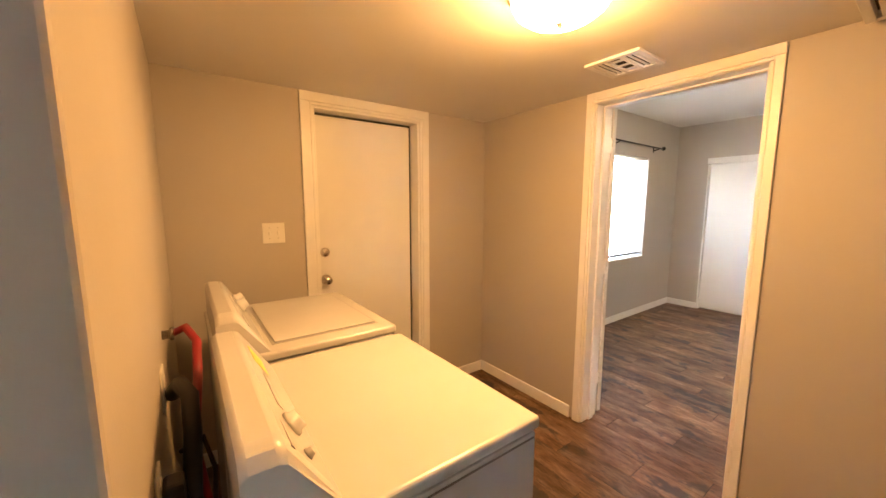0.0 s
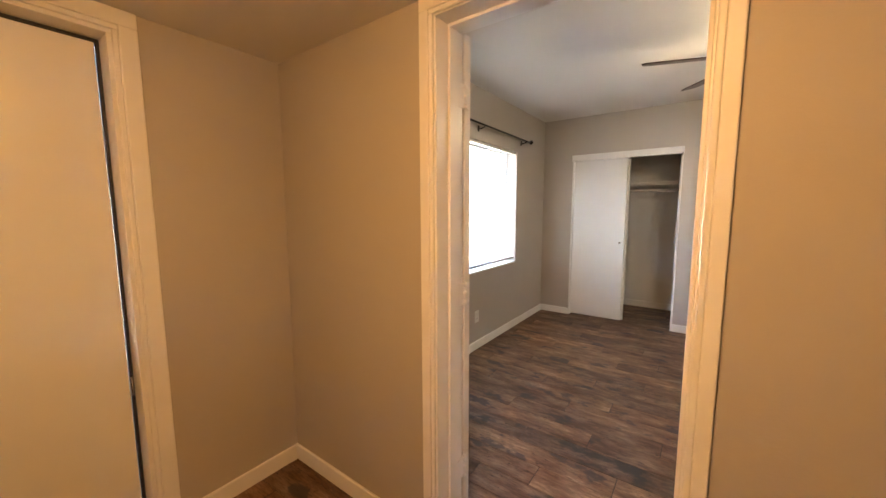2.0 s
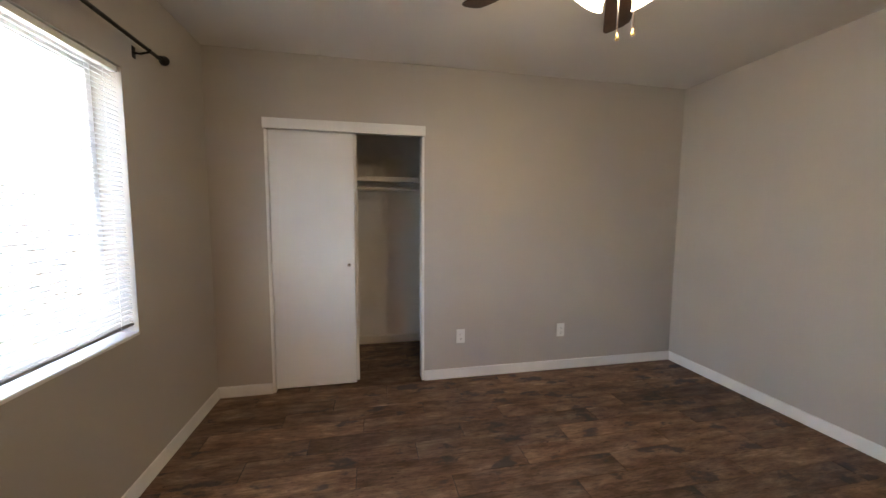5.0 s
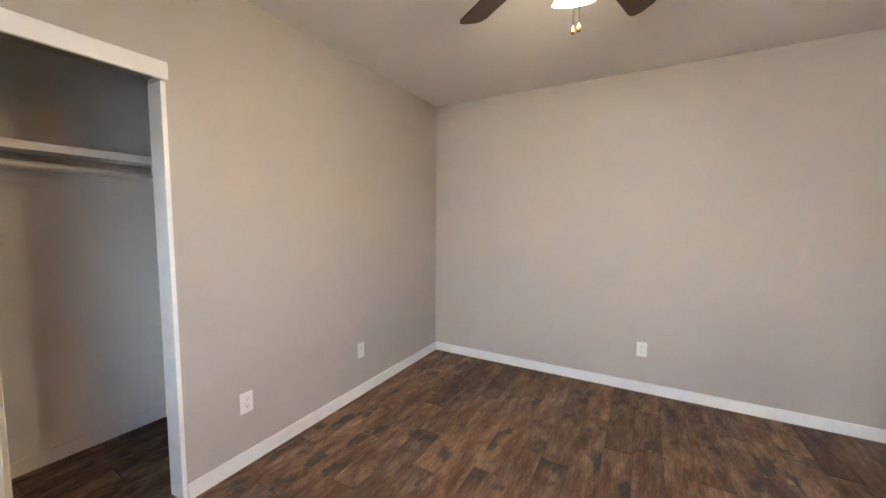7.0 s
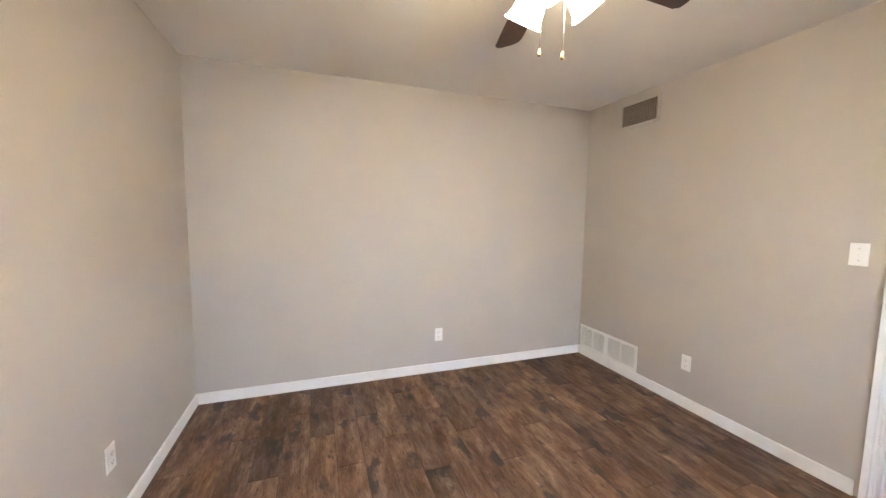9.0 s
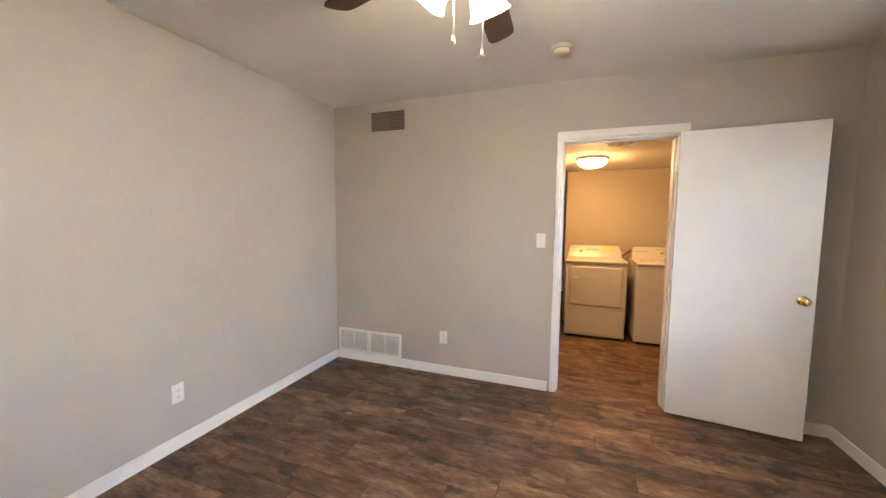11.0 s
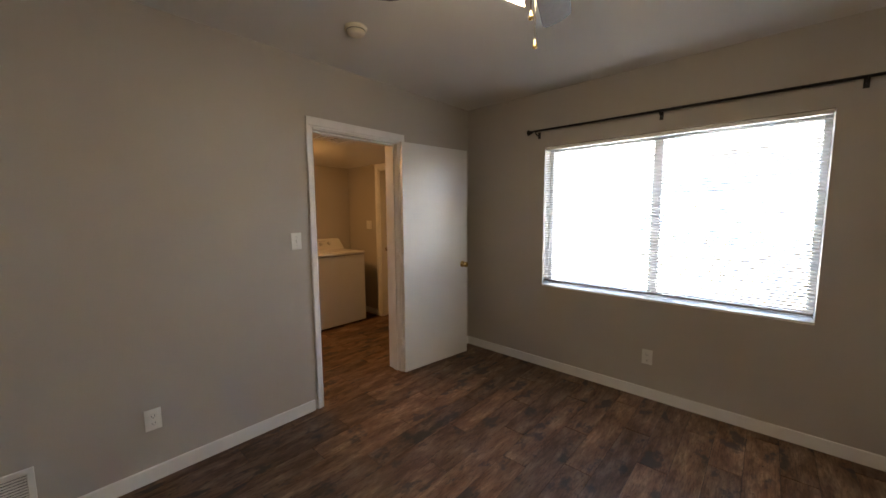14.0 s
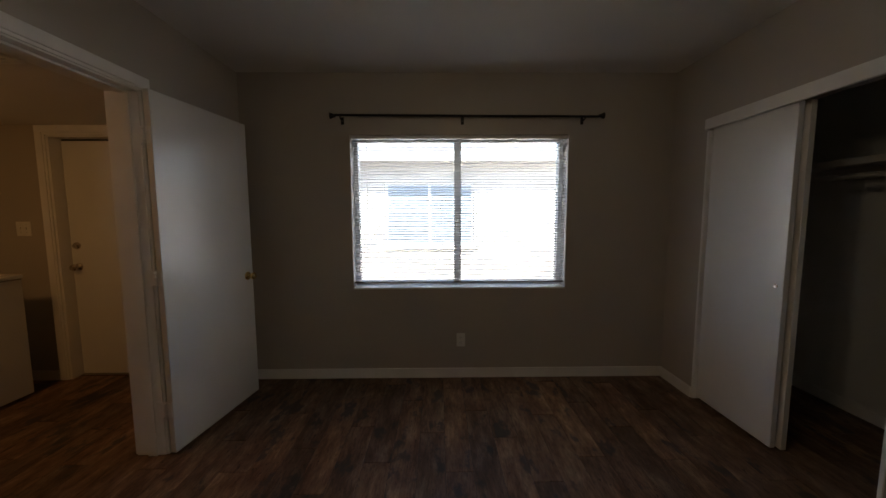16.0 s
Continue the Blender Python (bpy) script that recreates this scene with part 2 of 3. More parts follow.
structure("wall_west", boxes((LE, W, S - 0.15, DY0, B, 2.62), (LE, W, DY1, N, B, 2.62), (LE, W, DY0, DY1, DZ, 2.62)), PAINT,
          "greige painted partition wall with a doorway", "wall")
structure("wall_north", boxes((LE, WX0, N, OUT, B, 2.62), (WX1, CB + 0.1, N, OUT, B, 2.62), (WX0, WX1, N, OUT, B, WZ0), (WX0, WX1, N, OUT, WZ1, 2.62)), PAINT,
          "greige painted wall with a wide window", "wall")
structure("wall_east", boxes((E, E + 0.11, S - 0.15, CY0, B, 2.62), (E, E + 0.11, CY1, N, B, 2.62), (E, E + 0.11, CY0, CY1, CZ, 2.62)), PAINT,
          "greige painted wall with a closet opening", "wall")
structure("wall_south", boxes((W, E, S - 0.15, S, B, 2.62)), PAINT, "plain greige painted wall", "wall")
structure("ceiling_bedroom", boxes((W, E, S, N, C, C + 0.13)), CEIL, "white textured bedroom ceiling", "ceiling")
structure("wall_closet", boxes((CB, CB + 0.1, 0.25, N, B, 2.62), (E + 0.11, CB, 0.15, 0.25, B, 2.62)), CLOSETP, "pale painted closet walls", "wall")
structure("ceiling_closet", boxes((E + 0.11, CB, 0.25, N, 2.3, 2.4)), CEIL, "white closet ceiling", "ceiling")
structure("wall_laundry_north", boxes((LW - 0.12, XX0, LN, OUT, B, 2.62), (XX1, LE, LN, OUT, B, 2.62), (XX0, XX1, LN, OUT, XZ, 2.62)), PAINT,
          "greige laundry wall with an outside door", "wall")
structure("wall_laundry_west", boxes((LW - 0.12, LW, 0.352, LN, B, 2.62), bevel=0.008, seg=2), PAINT, "greige laundry wall behind the machines", "wall")
structure("wall_hall_north", boxes((-2.3, LW - 0.12, 0.352, 0.472, B, 2.62)), PAINT, "plain greige hall wall", "wall")
# west, south and east hall walls are unseen, added to close the space
structure("wall_hall_west", boxes((-2.45, -2.3, SH, 0.472, B, 2.62)), PAINT, "plain greige hall wall", "wall")
# the opening is made up, it only lets cool daylight into the hall
structure("wall_hall_south", boxes((-2.45, -1.9, SH - 0.15, SH, B, 2.62), (-1.45, LE, SH - 0.15, SH, B, 2.62), (-1.9, -1.45, SH - 0.15, SH, B, 1.3), (-1.9, -1.45, SH - 0.15, SH, 1.65, 2.62)), PAINT,
          "unseen hall wall with an opening added to let daylight in", "wall")
structure("wall_hall_east", boxes((LE, W, SH - 0.15, S - 0.15, B, 2.62)), PAINT, "plain greige hall wall", "wall")
structure("ceiling_laundry", boxes((-2.3, LE, SH, 0.352, LC, LC + 0.13), (LW, LE, 0.352, LN, LC, LC + 0.13)), CEIL, "low off-white laundry ceiling", "ceiling")
# out of view: slab added over the ceilings to keep the sky out
structure("roof", boxes((-3.0, CB + 0.6, SH - 0.7, OUT + 0.45, 2.62, 2.75)), SHINGLE, "unseen flat slab added to close the rooms off above", "roof")

# baseboards
BH, BT = 0.082, 0.014


def baseboard(x0, x1, y0, y1):
    bm = boxes((x0, x1, y0, y1, B, BH), bevel=0.004)
    structure("baseboard", bm, TRIM, "white painted wooden baseboard", "baseboard")


baseboard(W, W + BT, S, DY0 - 0.055)
baseboard(W, W + BT, DY1 + 0.055, N)
baseboard(W + BT, E - BT, N - BT, N)
baseboard(W + BT, E - BT, S, S + BT)
baseboard(E - BT, E, S, CY0 - 0.012)
baseboard(E - BT, E, CY1 + 0.012, N)
baseboard(CB - BT, CB, 0.25, N)
baseboard(E + 0.11, CB - BT, 0.25, 0.25 + BT)
baseboard(LE - BT, LE, DY1 + 0.07, LN)
baseboard(LE - BT, LE, SH, DY0 - 0.07)
baseboard(XX1 + 0.075, LE - BT, LN - BT, LN)
baseboard(LW, XX0 - 0.075, LN - BT, LN)

# ---- bedroom doorway ----
JT = 0.018
trim = thing("door_trim", LE, DY0, 0, 0, "white painted door casing and jambs of the bedroom doorway", "door frame")
trim["kind"] = "structure"
trim.matrix_basis = Matrix.Identity(4)


def casing(x, sx, y0, y1, z1, w0, w1, wh, parent):
    """Boards with a thinner inner lip round an opening in a wall that runs along y."""
    def xs(t):
        return (x, x + sx * t) if sx > 0 else (x + sx * t, x)
    lip = 0.016
    part("casing", boxes((*xs(0.017), y0 - w0, y0 - lip, 0, z1 + lip), (*xs(0.013), y0 - lip, y0, 0, z1), bevel=0.004, seg=2), TRIM, parent)
    part("casing", boxes((*xs(0.017), y1 + lip, y1 + w1, 0, z1 + lip), (*xs(0.013), y1, y1 + lip, 0, z1), bevel=0.004, seg=2), TRIM, parent)
    part("casing_head", boxes((*xs(0.0172), y0 - w0, y1 + w1, z1 + lip, z1 + wh), (*xs(0.0132), y0 - lip, y1 + lip, z1, z1 + lip), bevel=0.004, seg=2), TRIM, parent)


casing(W, 1, DY0 + JT - 0.006, DY1 - JT + 0.006, DZ - JT + 0.006, 0.046, 0.062, 0.074, trim)
casing(LE, -1, DY0 + JT - 0.006, DY1 - JT + 0.006, DZ - JT + 0.003, 0.05, 0.056, 0.062, trim)
part("jamb", boxes((LE, W, DY0, DY0 + JT, 0, DZ - JT), (LE + 0.07, W - 0.045, DY0 + JT, DY0 + JT + 0.011, 0, DZ - JT), bevel=0.002), TRIM, trim)
part("jamb", boxes((LE, W, DY1 - JT, DY1, 0, DZ - JT), (LE + 0.07, W - 0.045, DY1 - JT - 0.011, DY1 - JT, 0, DZ - JT), bevel=0.002), TRIM, trim)
part("jamb_head", boxes((LE, W, DY0, DY1, DZ - JT, DZ), (LE + 0.07, W - 0.045, DY0 + JT, DY1 - JT, DZ - JT - 0.011, DZ - JT), bevel=0.002), TRIM, trim)
part("strike_plate", boxes((W - 0.04, W - 0.012, DY0 + JT, DY0 + JT + 0.002, 0.89, 0.95), bevel=0.0008), NICKEL, trim, "small metal strike plate")

# bedroom door, swung open almost flat against the wall
PIVOT = (W + 0.02, DY1 - JT + 0.001)
door = thing("door_1", PIVOT[0], PIVOT[1], 0, -7.2, "flat white interior door standing wide open against the wall", "door")
door["kind"] = "structure"
DW = 0.765
part("leaf", boxes((0.004, 0.039, 0.003, DW, 0.012, 2.035), bevel=0.002), DOORP, door)
for sx in (0.039, 0.004):
    d = 1 if sx > 0.02 else -1
    knob = part("doorknob", lathe([(0, 0), (0.031, 0), (0.031, 0.004), (0.027, 0.009), (0.012, 0.012), (0.0105, 0.026), (0.016, 0.031), (0.025, 0.04), (0.0265, 0.05), (0.021, 0.058), (0, 0.06)] if d > 0 else
                                   [(0, 0), (0.031, 0), (0.031, 0.004), (0.012, 0.007), (0.0, 0.008)],
                                   24, pose(sx, DW - 0.062, 0.925, 0, 90 * d, 0)), BRASS, door, "shiny brass doorknob")
part("latch_plate", boxes((0.008, 0.031, DW, DW + 0.0015, 0.895, 0.955), bevel=0.0005), BRASS, door, "brass latch plate")
for hz in (0.27, 1.03, 1.8):
    h = part("hinge", tube([(-0.003, -0.002, hz - 0.044), (-0.003, -0.002, hz + 0.044)], 0.0065, 12), TRIM, door, "paint-covered butt hinge")
    for i in range(3):
        kz = hz - 0.036 + 0.036 * i
        part("knuckle", tube([(-0.003, -0.002, kz - 0.008), (-0.003, -0.002, kz + 0.008)], 0.0105, 12), TRIM, h)
    part("hinge_leaf", boxes((0.002, 0.034, -0.0005, 0.003, hz - 0.044, hz + 0.044), bevel=0.0008), TRIM, h)
    part("pin", lathe([(0, -0.05), (0.004, -0.05), (0.005, -0.046), (0.005, 0.046), (0.006, 0.049), (0.004, 0.054), (0, 0.055)], 10, pose(-0.003, -0.002, hz)), TRIM, h)
    part("hinge_plate", boxes((W - 0.036, W + 0.012, DY1 - JT - 0.0035, DY1 - JT, hz - 0.044, hz + 0.044), bevel=0.0008), TRIM, trim, "paint-covered hinge plate")

# ---- outside door of the laundry ----
xtrim = thing("door_trim", 0, 0, 0, 0, "white painted casing and deep jambs of the outside door", "door frame")
xtrim["kind"] = "structure"


def casing_n(x0, x1, z1, w, y, parent):
    lip = 0.018
    part("casing", boxes((x0 - w, x0 - lip, y - 0.017, y, 0, z1 + lip), (x0 - lip, x0, y - 0.013, y, 0, z1), bevel=0.004, seg=2), TRIM, parent)
    part("casing", boxes((x1 + lip, x1 + w, y - 0.017, y, 0, z1 + lip), (x1, x1 + lip, y - 0.013, y, 0, z1), bevel=0.004, seg=2), TRIM, parent)
    part("casing_head", boxes((x0 - w, x1 + w, y - 0.0172, y, z1 + lip, min(z1 + w, LC - 0.002)), (x0 - lip, x1 + lip, y - 0.0132, y, z1, z1 + lip), bevel=0.004, seg=2), TRIM, parent)


casing_n(XX0 + 0.006, XX1 - 0.006, XZ - 0.006, 0.074, LN, xtrim)
part("jamb", boxes((XX0, XX0 + 0.02, LN, OUT, 0, XZ - 0.02), bevel=0.002), TRIM, xtrim)
part("jamb", boxes((XX1 - 0.02, XX1, LN, OUT, 0, XZ - 0.02), bevel=0.002), TRIM, xtrim)
part("jamb_head", boxes((XX0, XX1, LN, OUT, XZ - 0.02, XZ), bevel=0.002), TRIM, xtrim)
# black strips stand for the dark gap and stop daylight leaking past the leaf
part("gap_strip", boxes((XX0 + 0.02, XX1 - 0.02, 2.215, 2.25, XZ - 0.034, XZ - 0.02), (XX1 - 0.032, XX1 - 0.02, 2.215, 2.25, 0.0, XZ - 0.034), (XX0 + 0.02, XX0 + 0.034, 2.251, 2.275, 0.0, XZ - 0.02)), BLACKR, xtrim, "black strips added for the dark gap and to block daylight")
xdoor = thing("door_2", XX0 + 0.024, 2.205, 0, 0, "flat white outside door, closed, with two satin locks", "door")
xdoor["kind"] = "structure"
XW = XX1 - XX0 - 0.06
part("leaf", boxes((0, XW, 0, 0.045, 0.012, XZ - 0.036), bevel=0.002), DOORP, xdoor)
bolt = part("deadbolt", lathe([(0, 0), (0.03, 0), (0.03, 0.008), (0.026, 0.014), (0, 0.016)], 24, pose(0.052, 0, 1.125, 90, 0, 0)), NICKEL, xdoor, "satin nickel deadbolt")
part("thumbturn", boxes((0.035, 0.069, -0.034, -0.014, 1.119, 1.131), bevel=0.003), NICKEL, bolt)
lever = part("doorknob", lathe([(0, 0), (0.033, 0), (0.033, 0.006), (0.028, 0.012), (0.012, 0.016), (0.012, 0.03), (0.024, 0.036), (0.028, 0.048), (0.024, 0.06), (0, 0.063)], 24, pose(0.052, 0, 0.945, 90, 0, 0)), NICKEL, xdoor, "satin nickel doorknob")
part("hinge", tube([(XW + 0.006, -0.004, 0.62), (XW + 0.006, -0.004, 0.7)], 0.006), DARKNICKEL, xdoor, "dark metal hinge")
part("threshold", boxes((0, XW, -0.03, 0.06, 0, 0.01), bevel=0.002), DARKNICKEL, xdoor, "dark metal threshold")

# ---- closet ----
ctrim = thing("closet_trim", 0, 0, 0, 0, "white painted header and thin jambs round the closet opening", "door frame")
ctrim["kind"] = "structure"
part("header", boxes((E - 0.02, E, CY0 - 0.018, CY1 + 0.018, CZ - 0.045, CZ + 0.03), bevel=0.003), TRIM, ctrim)
part("jamb", boxes((E - 0.004, E + 0.114, CY0 - 0.012, CY0 + 0.008, 0, CZ - 0.05), bevel=0.002), TRIM, ctrim)
part("jamb", boxes((E - 0.004, E + 0.114, CY1 - 0.008, CY1 + 0.012, 0, CZ - 0.05), bevel=0.002), TRIM, ctrim)
part("track", boxes((E + 0.01, E + 0.1, CY0 + 0.01, CY1 - 0.01, CZ - 0.03, CZ - 0.002)), SEAM_OR_SHADE, ctrim, "metal sliding track")
for k, (dx, y0, y1) in enumerate(((0.022, 1.11, CY1 - 0.01), (0.066, 1.088, CY1 - 0.012))):
    cd = thing("closet_door", E + dx, y0, 0.018, 0, ("flat white sliding closet door pushed to one side" if k == 0 else "second white sliding closet door behind the front one"), "closet door", "closet doors")
    part("panel", boxes((0, 0.032, 0, y1 - y0, 0, CZ - 0.05), bevel=0.002), DOORP, cd)
    pull = part("finger_pull", lathe([(0, 0.0015), (0.009, 0.0015), (0.012, 0.003), (0.013, 0.001), (0.013, 0), (0, 0)], 20, pose(0, 0.045, 0.945, 0, -90, 0)), NICKEL, cd, "round metal finger pull")
shelf = thing("closet_shelf", CB - 0.36, 0.25, 1.66, 0, "white closet shelf resting on cleats", "shelf")
part("board", boxes((0, 0.36, 0, N - 0.25, 0.02, 0.04), bevel=0.002), SHELFW, shelf)
part("cleat", boxes((0.34, 0.36, 0, N - 0.25, -0.06, 0.02), bevel=0.002), SHELFW, shelf)
part("cleat", boxes((0.02, 0.34, 0, 0.018, -0.06, 0.02), bevel=0.002), SHELFW, shelf)
part("nosing", boxes((-0.012, 0.0, 0, N - 0.25, 0.0, 0.04), bevel=0.002), SHELFW, shelf)
crod = thing("closet_rod", CB - 0.3, 0.25, 1.6, 0, "white metal hanging rod under the closet shelf", "closet rod")
part("rod", tube([(0, 0.0, 0), (0, N - 0.25, 0)], 0.016, 14), SHELFW, crod)
part("rod_socket", lathe([(0, 0), (0.03, 0), (0.03, 0.012), (0.02, 0.014), (0, 0.014)], 18, pose(0, 0, 0, -90, 0, 0)), SHELFW, crod)

# ---- window, blind, curtain rod ----
win = thing("window_1", 0, 0, 0, 0, "white vinyl two-pane sliding window", "window")
win["kind"] = "structure"
FY = N + 0.12
fr = 0.034
MX = (WX0 + WX1) / 2 - 0.01
part("frame", boxes((WX0, WX0 + fr, FY, OUT, WZ0, WZ1), (WX1 - fr, WX1, FY, OUT, WZ0, WZ1), (WX0 + fr, WX1 - fr, FY, OUT, WZ0, WZ0 + fr), (WX0 + fr, WX1 - fr, FY, OUT, WZ1 - fr, WZ1), bevel=0.003), VINYL, win)
part("mullion", boxes((MX - 0.03, MX + 0.03, FY - 0.004, FY + 0.05, WZ0 + fr, WZ1 - fr), bevel=0.003), VINYL, win)
for x0, x1, gy in ((WX0 + fr, MX - 0.03, FY + 0.02), (MX + 0.03, WX1 - fr, FY + 0.035)):
    g = part("pane", boxes((x0, x1, gy, gy + 0.004, WZ0 + fr, WZ1 - fr)), GLASS, win, "clear glass pane")
    g.visible_shadow = False
part("sill", boxes((WX0, WX1, N - 0.004, FY, WZ0 - 0.004, WZ0 + 0.012), bevel=0.003), TRIM, win, "white painted sill")

blind = thing("window_blind", 0, 0, 0, 0, "white aluminium mini blind, lowered with its slats open", "blind")
part("headrail", boxes((WX0 + 0.006, WX1 - 0.006, N + 0.012, N + 0.04, WZ1 - 0.028, WZ1 - 0.002), bevel=0.002), PLATE, blind)
# the rail's shade is put into its colour, darker than the white blind
part("bottom_rail", boxes((WX0 + 0.008, WX1 - 0.008, N + 0.014, N + 0.038, WZ0 + 0.045, WZ0 + 0.058), bevel=0.003), SEAM_OR_SHADE, blind, "bottom rail coloured dark grey for its shade")
slat_bm = bmesh.new()
cols = [-0.0125, -0.0065, 0.0, 0.0065, 0.0125]
ra = [slat_bm.verts.new((0, c, -0.0022 * (c / 0.0125) ** 2)) for c in cols]
rb = [slat_bm.verts.new((WX1 - WX0 - 0.016, c, -0.0022 * (c / 0.0125) ** 2)) for c in cols]
for i in range(4):
    slat_bm.faces.new((ra[i], ra[i + 1], rb[i + 1], rb[i])).smooth = True
slat_me = None
z, k = WZ0 + 0.072, 0
while z < WZ1 - 0.032:
    if slat_me is None:
        s0 = part("slat", slat_bm, SLAT, blind)
        slat_me = s0.data
    else:
        s0 = new("slat", slat_me)
        s0.parent = blind
    s0.matrix_basis = pose(WX0 + 0.008, N + 0.026, z, SLAT_TILT + random.uniform(-0.5, 0.5), random.uniform(-0.02, 0.02), 0)
    z += 0.0212
for cx in (WX0 + 0.1, (WX0 + WX1) / 2, WX1 - 0.1):
    part("ladder_cord", tube([(cx, N + 0.0125, WZ0 + 0.05), (cx, N + 0.0125, WZ1 - 0.01)], 0.0009, 6), PLATE, blind)
part("wand", tube([(WX0 + 0.13, N + 0.006, WZ1 - 0.03), (WX0 + 0.128, N + 0.005, WZ1 - 0.62)], 0.003, 8), PLATE, blind, "thin hanging tilt wand")

rod = thing("curtain_rod", 0, 0, 0, 0, "black iron curtain rod on three wall brackets, without curtains", "curtain rod")
RZ, RY = 2.142, N - 0.06
part("rod", tube([(2.975, RY, RZ + 0.004), (5.03, RY, RZ - 0.008)], 0.009, 12), BLACKIRON, rod)
for x, d in ((2.975, -1), (5.03, 1)):
    part("finial", lathe([(0, -0.002), (0.011, 0), (0.013, 0.012), (0.017, 0.022), (0.024, 0.035), (0.025, 0.04), (0, 0.042)], 20, pose(x, RY, RZ - 0.002, 0, 90 * d, 0)), BLACKIRON, rod)
for x in (3.015, 3.965, 4.92):
    br = part("bracket", tube([(x, N - 0.003, RZ - 0.03), (x, N - 0.03, RZ - 0.032), (x, RY - 0.006, RZ - 0.022), (x, RY - 0.014, RZ - 0.006)], 0.005, 8), BLACKIRON, rod)
    part("bracket_plate", boxes((x - 0.012, x + 0.012, N - 0.004, N, RZ - 0.055, RZ + 0.0), bevel=0.001), BLACKIRON, br)

# ---- plates on the walls ----


def outlet(x, y, z, rz):
    """A duplex outlet; its face looks along the local -y."""
    o = thing("outlet", x, y, z, rz, "white duplex wall outlet", "outlet", "wall outlets")
    part("plate", boxes((-0.036, 0.036, -0.006, 0, -0.058, 0.058), bevel=0.002), PLATE, o)
    for dz in (-0.02, 0.02):
        so = part("socket", boxes((-0.017, 0.017, -0.0085, -0.006, dz - 0.014, dz + 0.014), bevel=0.002), PLATE, o)
        part("slots", boxes((-0.008, -0.006, -0.0092, -0.0085, dz - 0.004, dz + 0.006), (0.006, 0.008, -0.0092, -0.0085, dz - 0.004, dz + 0.006), (-0.002, 0.002, -0.0092, -0.0085, dz - 0.011, dz - 0.007)), SLOT, so)
    return o


o1 = outlet(3.955, N, 0.325, 0)
for x, y, z, rz in ((W, -0.623, 0.342, 90), (3.775, S, 0.345, 180), (E, 0.268, 0.352, -90), (E, -0.64, 0.352, -90), (LW, 1.05, 0.95, 90), (LW, 0.72, 0.87, 90)):
    copy_thing(o1, pose(x, y, z, 0, 0, rz))


def switch_plate(x, y, z, rz, gangs, label):
    s = thing("light_switch", x, y, z, rz, label, "light switch")
    w = 0.036 + 0.023 * (gangs - 1)
    part("plate", boxes((-w, w, -0.006, 0, -0.058, 0.058), bevel=0.002), PLATE, s)
    for i in range(gangs):
        cx = (i - (gangs - 1) / 2) * 0.046
        part("toggle", boxes((cx - 0.005, cx + 0.005, -0.014, -0.006, -0.01, 0.012), bevel=0.002), PLATE, s)
        for sz in (0.03, -0.03):
            part("screw", boxes((cx - 0.002, cx + 0.002, -0.0068, -0.006, sz - 0.002, sz + 0.002)), SEAM_OR_SHADE, s)
    return s


switch_plate(W, 0.212, 1.25, 90, 1, "white single light switch beside the bedroom doorway")
switch_plate(0.417, LN, 1.272, 0, 2, "white double light switch beside the outside door")

# ---- vents ----
vent = thing("wall_vent", W, 0, 0, 0, "tan framed supply vent with dusty louvres high on the wall", "vent")
VY0, VY1, VZ0, VZ1 = -1.385, -0.985, 2.2, 2.425
part("vent_frame", boxes((W, W + 0.012, VY0, VY1, VZ0, VZ0 + 0.026), (W, W + 0.012, VY0, VY1, VZ1 - 0.026, VZ1), (W, W + 0.012, VY0, VY0 + 0.026, VZ0 + 0.026, VZ1 - 0.026), (W, W + 0.012, VY1 - 0.026, VY1, VZ0 + 0.026, VZ1 - 0.026), bevel=0.002), PAINT, vent)
# flat dark sheet in place of the shaded duct
part("backing", boxes((W, W + 0.002, VY0 + 0.026, VY1 - 0.026, VZ0 + 0.026, VZ1 - 0.026)), DUCT_SHADE, vent, "near-black sheet standing for the shade in the duct")
vent.matrix_basis = Matrix.Identity(4)
yy = VY0 + 0.036
bl = None
while yy < VY1 - 0.03:
    if bl is None:
        bl = part("louvre", boxes((0, 0.007, -0.0022, 0.0022, VZ0 + 0.026, VZ1 - 0.026)), VENTDARK, vent)
        first = bl
    else:
        bl = new("louvre", first.data)
        bl.parent = vent
    bl.matrix_basis = pose(W + 0.003, yy, 0, 0, 0, 0)
    yy += 0.0165
zz = VZ0 + 0.044
while zz < VZ1 - 0.03:
    part("cross_bar", boxes((W + 0.002, W + 0.006, VY0 + 0.026, VY1 - 0.026, zz - 0.0018, zz + 0.0018)), VENTDARK, vent)
    zz += 0.022

grille = thing("return_grille", 0, 0, 0, 0, "white two-panel return air grille above the baseboard", "vent")
GY0, GY1, GZ0, GZ1 = -1.755, -1.05, BH + 0.002, 0.314
GM = (GY0 + GY1) / 2
part("grille_frame", boxes((W, W + 0.012, GY0, GY1, GZ0, GZ0 + 0.022), (W, W + 0.012, GY0, GY1, GZ1 - 0.022, GZ1), (W, W + 0.012, GY0, GY0 + 0.024, GZ0 + 0.022, GZ1 - 0.022), (W, W + 0.012, GY1 - 0.024, GY1, GZ0 + 0.022, GZ1 - 0.022), (W, W + 0.012, GM - 0.022, GM + 0.022, GZ0 + 0.022, GZ1 - 0.022), bevel=0.002), PLATE, grille)
# flat dark sheet paints the shade behind the slats
part("backing", boxes((W, W + 0.002, GY0 + 0.024, GY1 - 0.024, GZ0 + 0.022, GZ1 - 0.022)), DUCT_SHADE, grille, "near-black backing sheet standing for the shade behind the slats")
fin = None
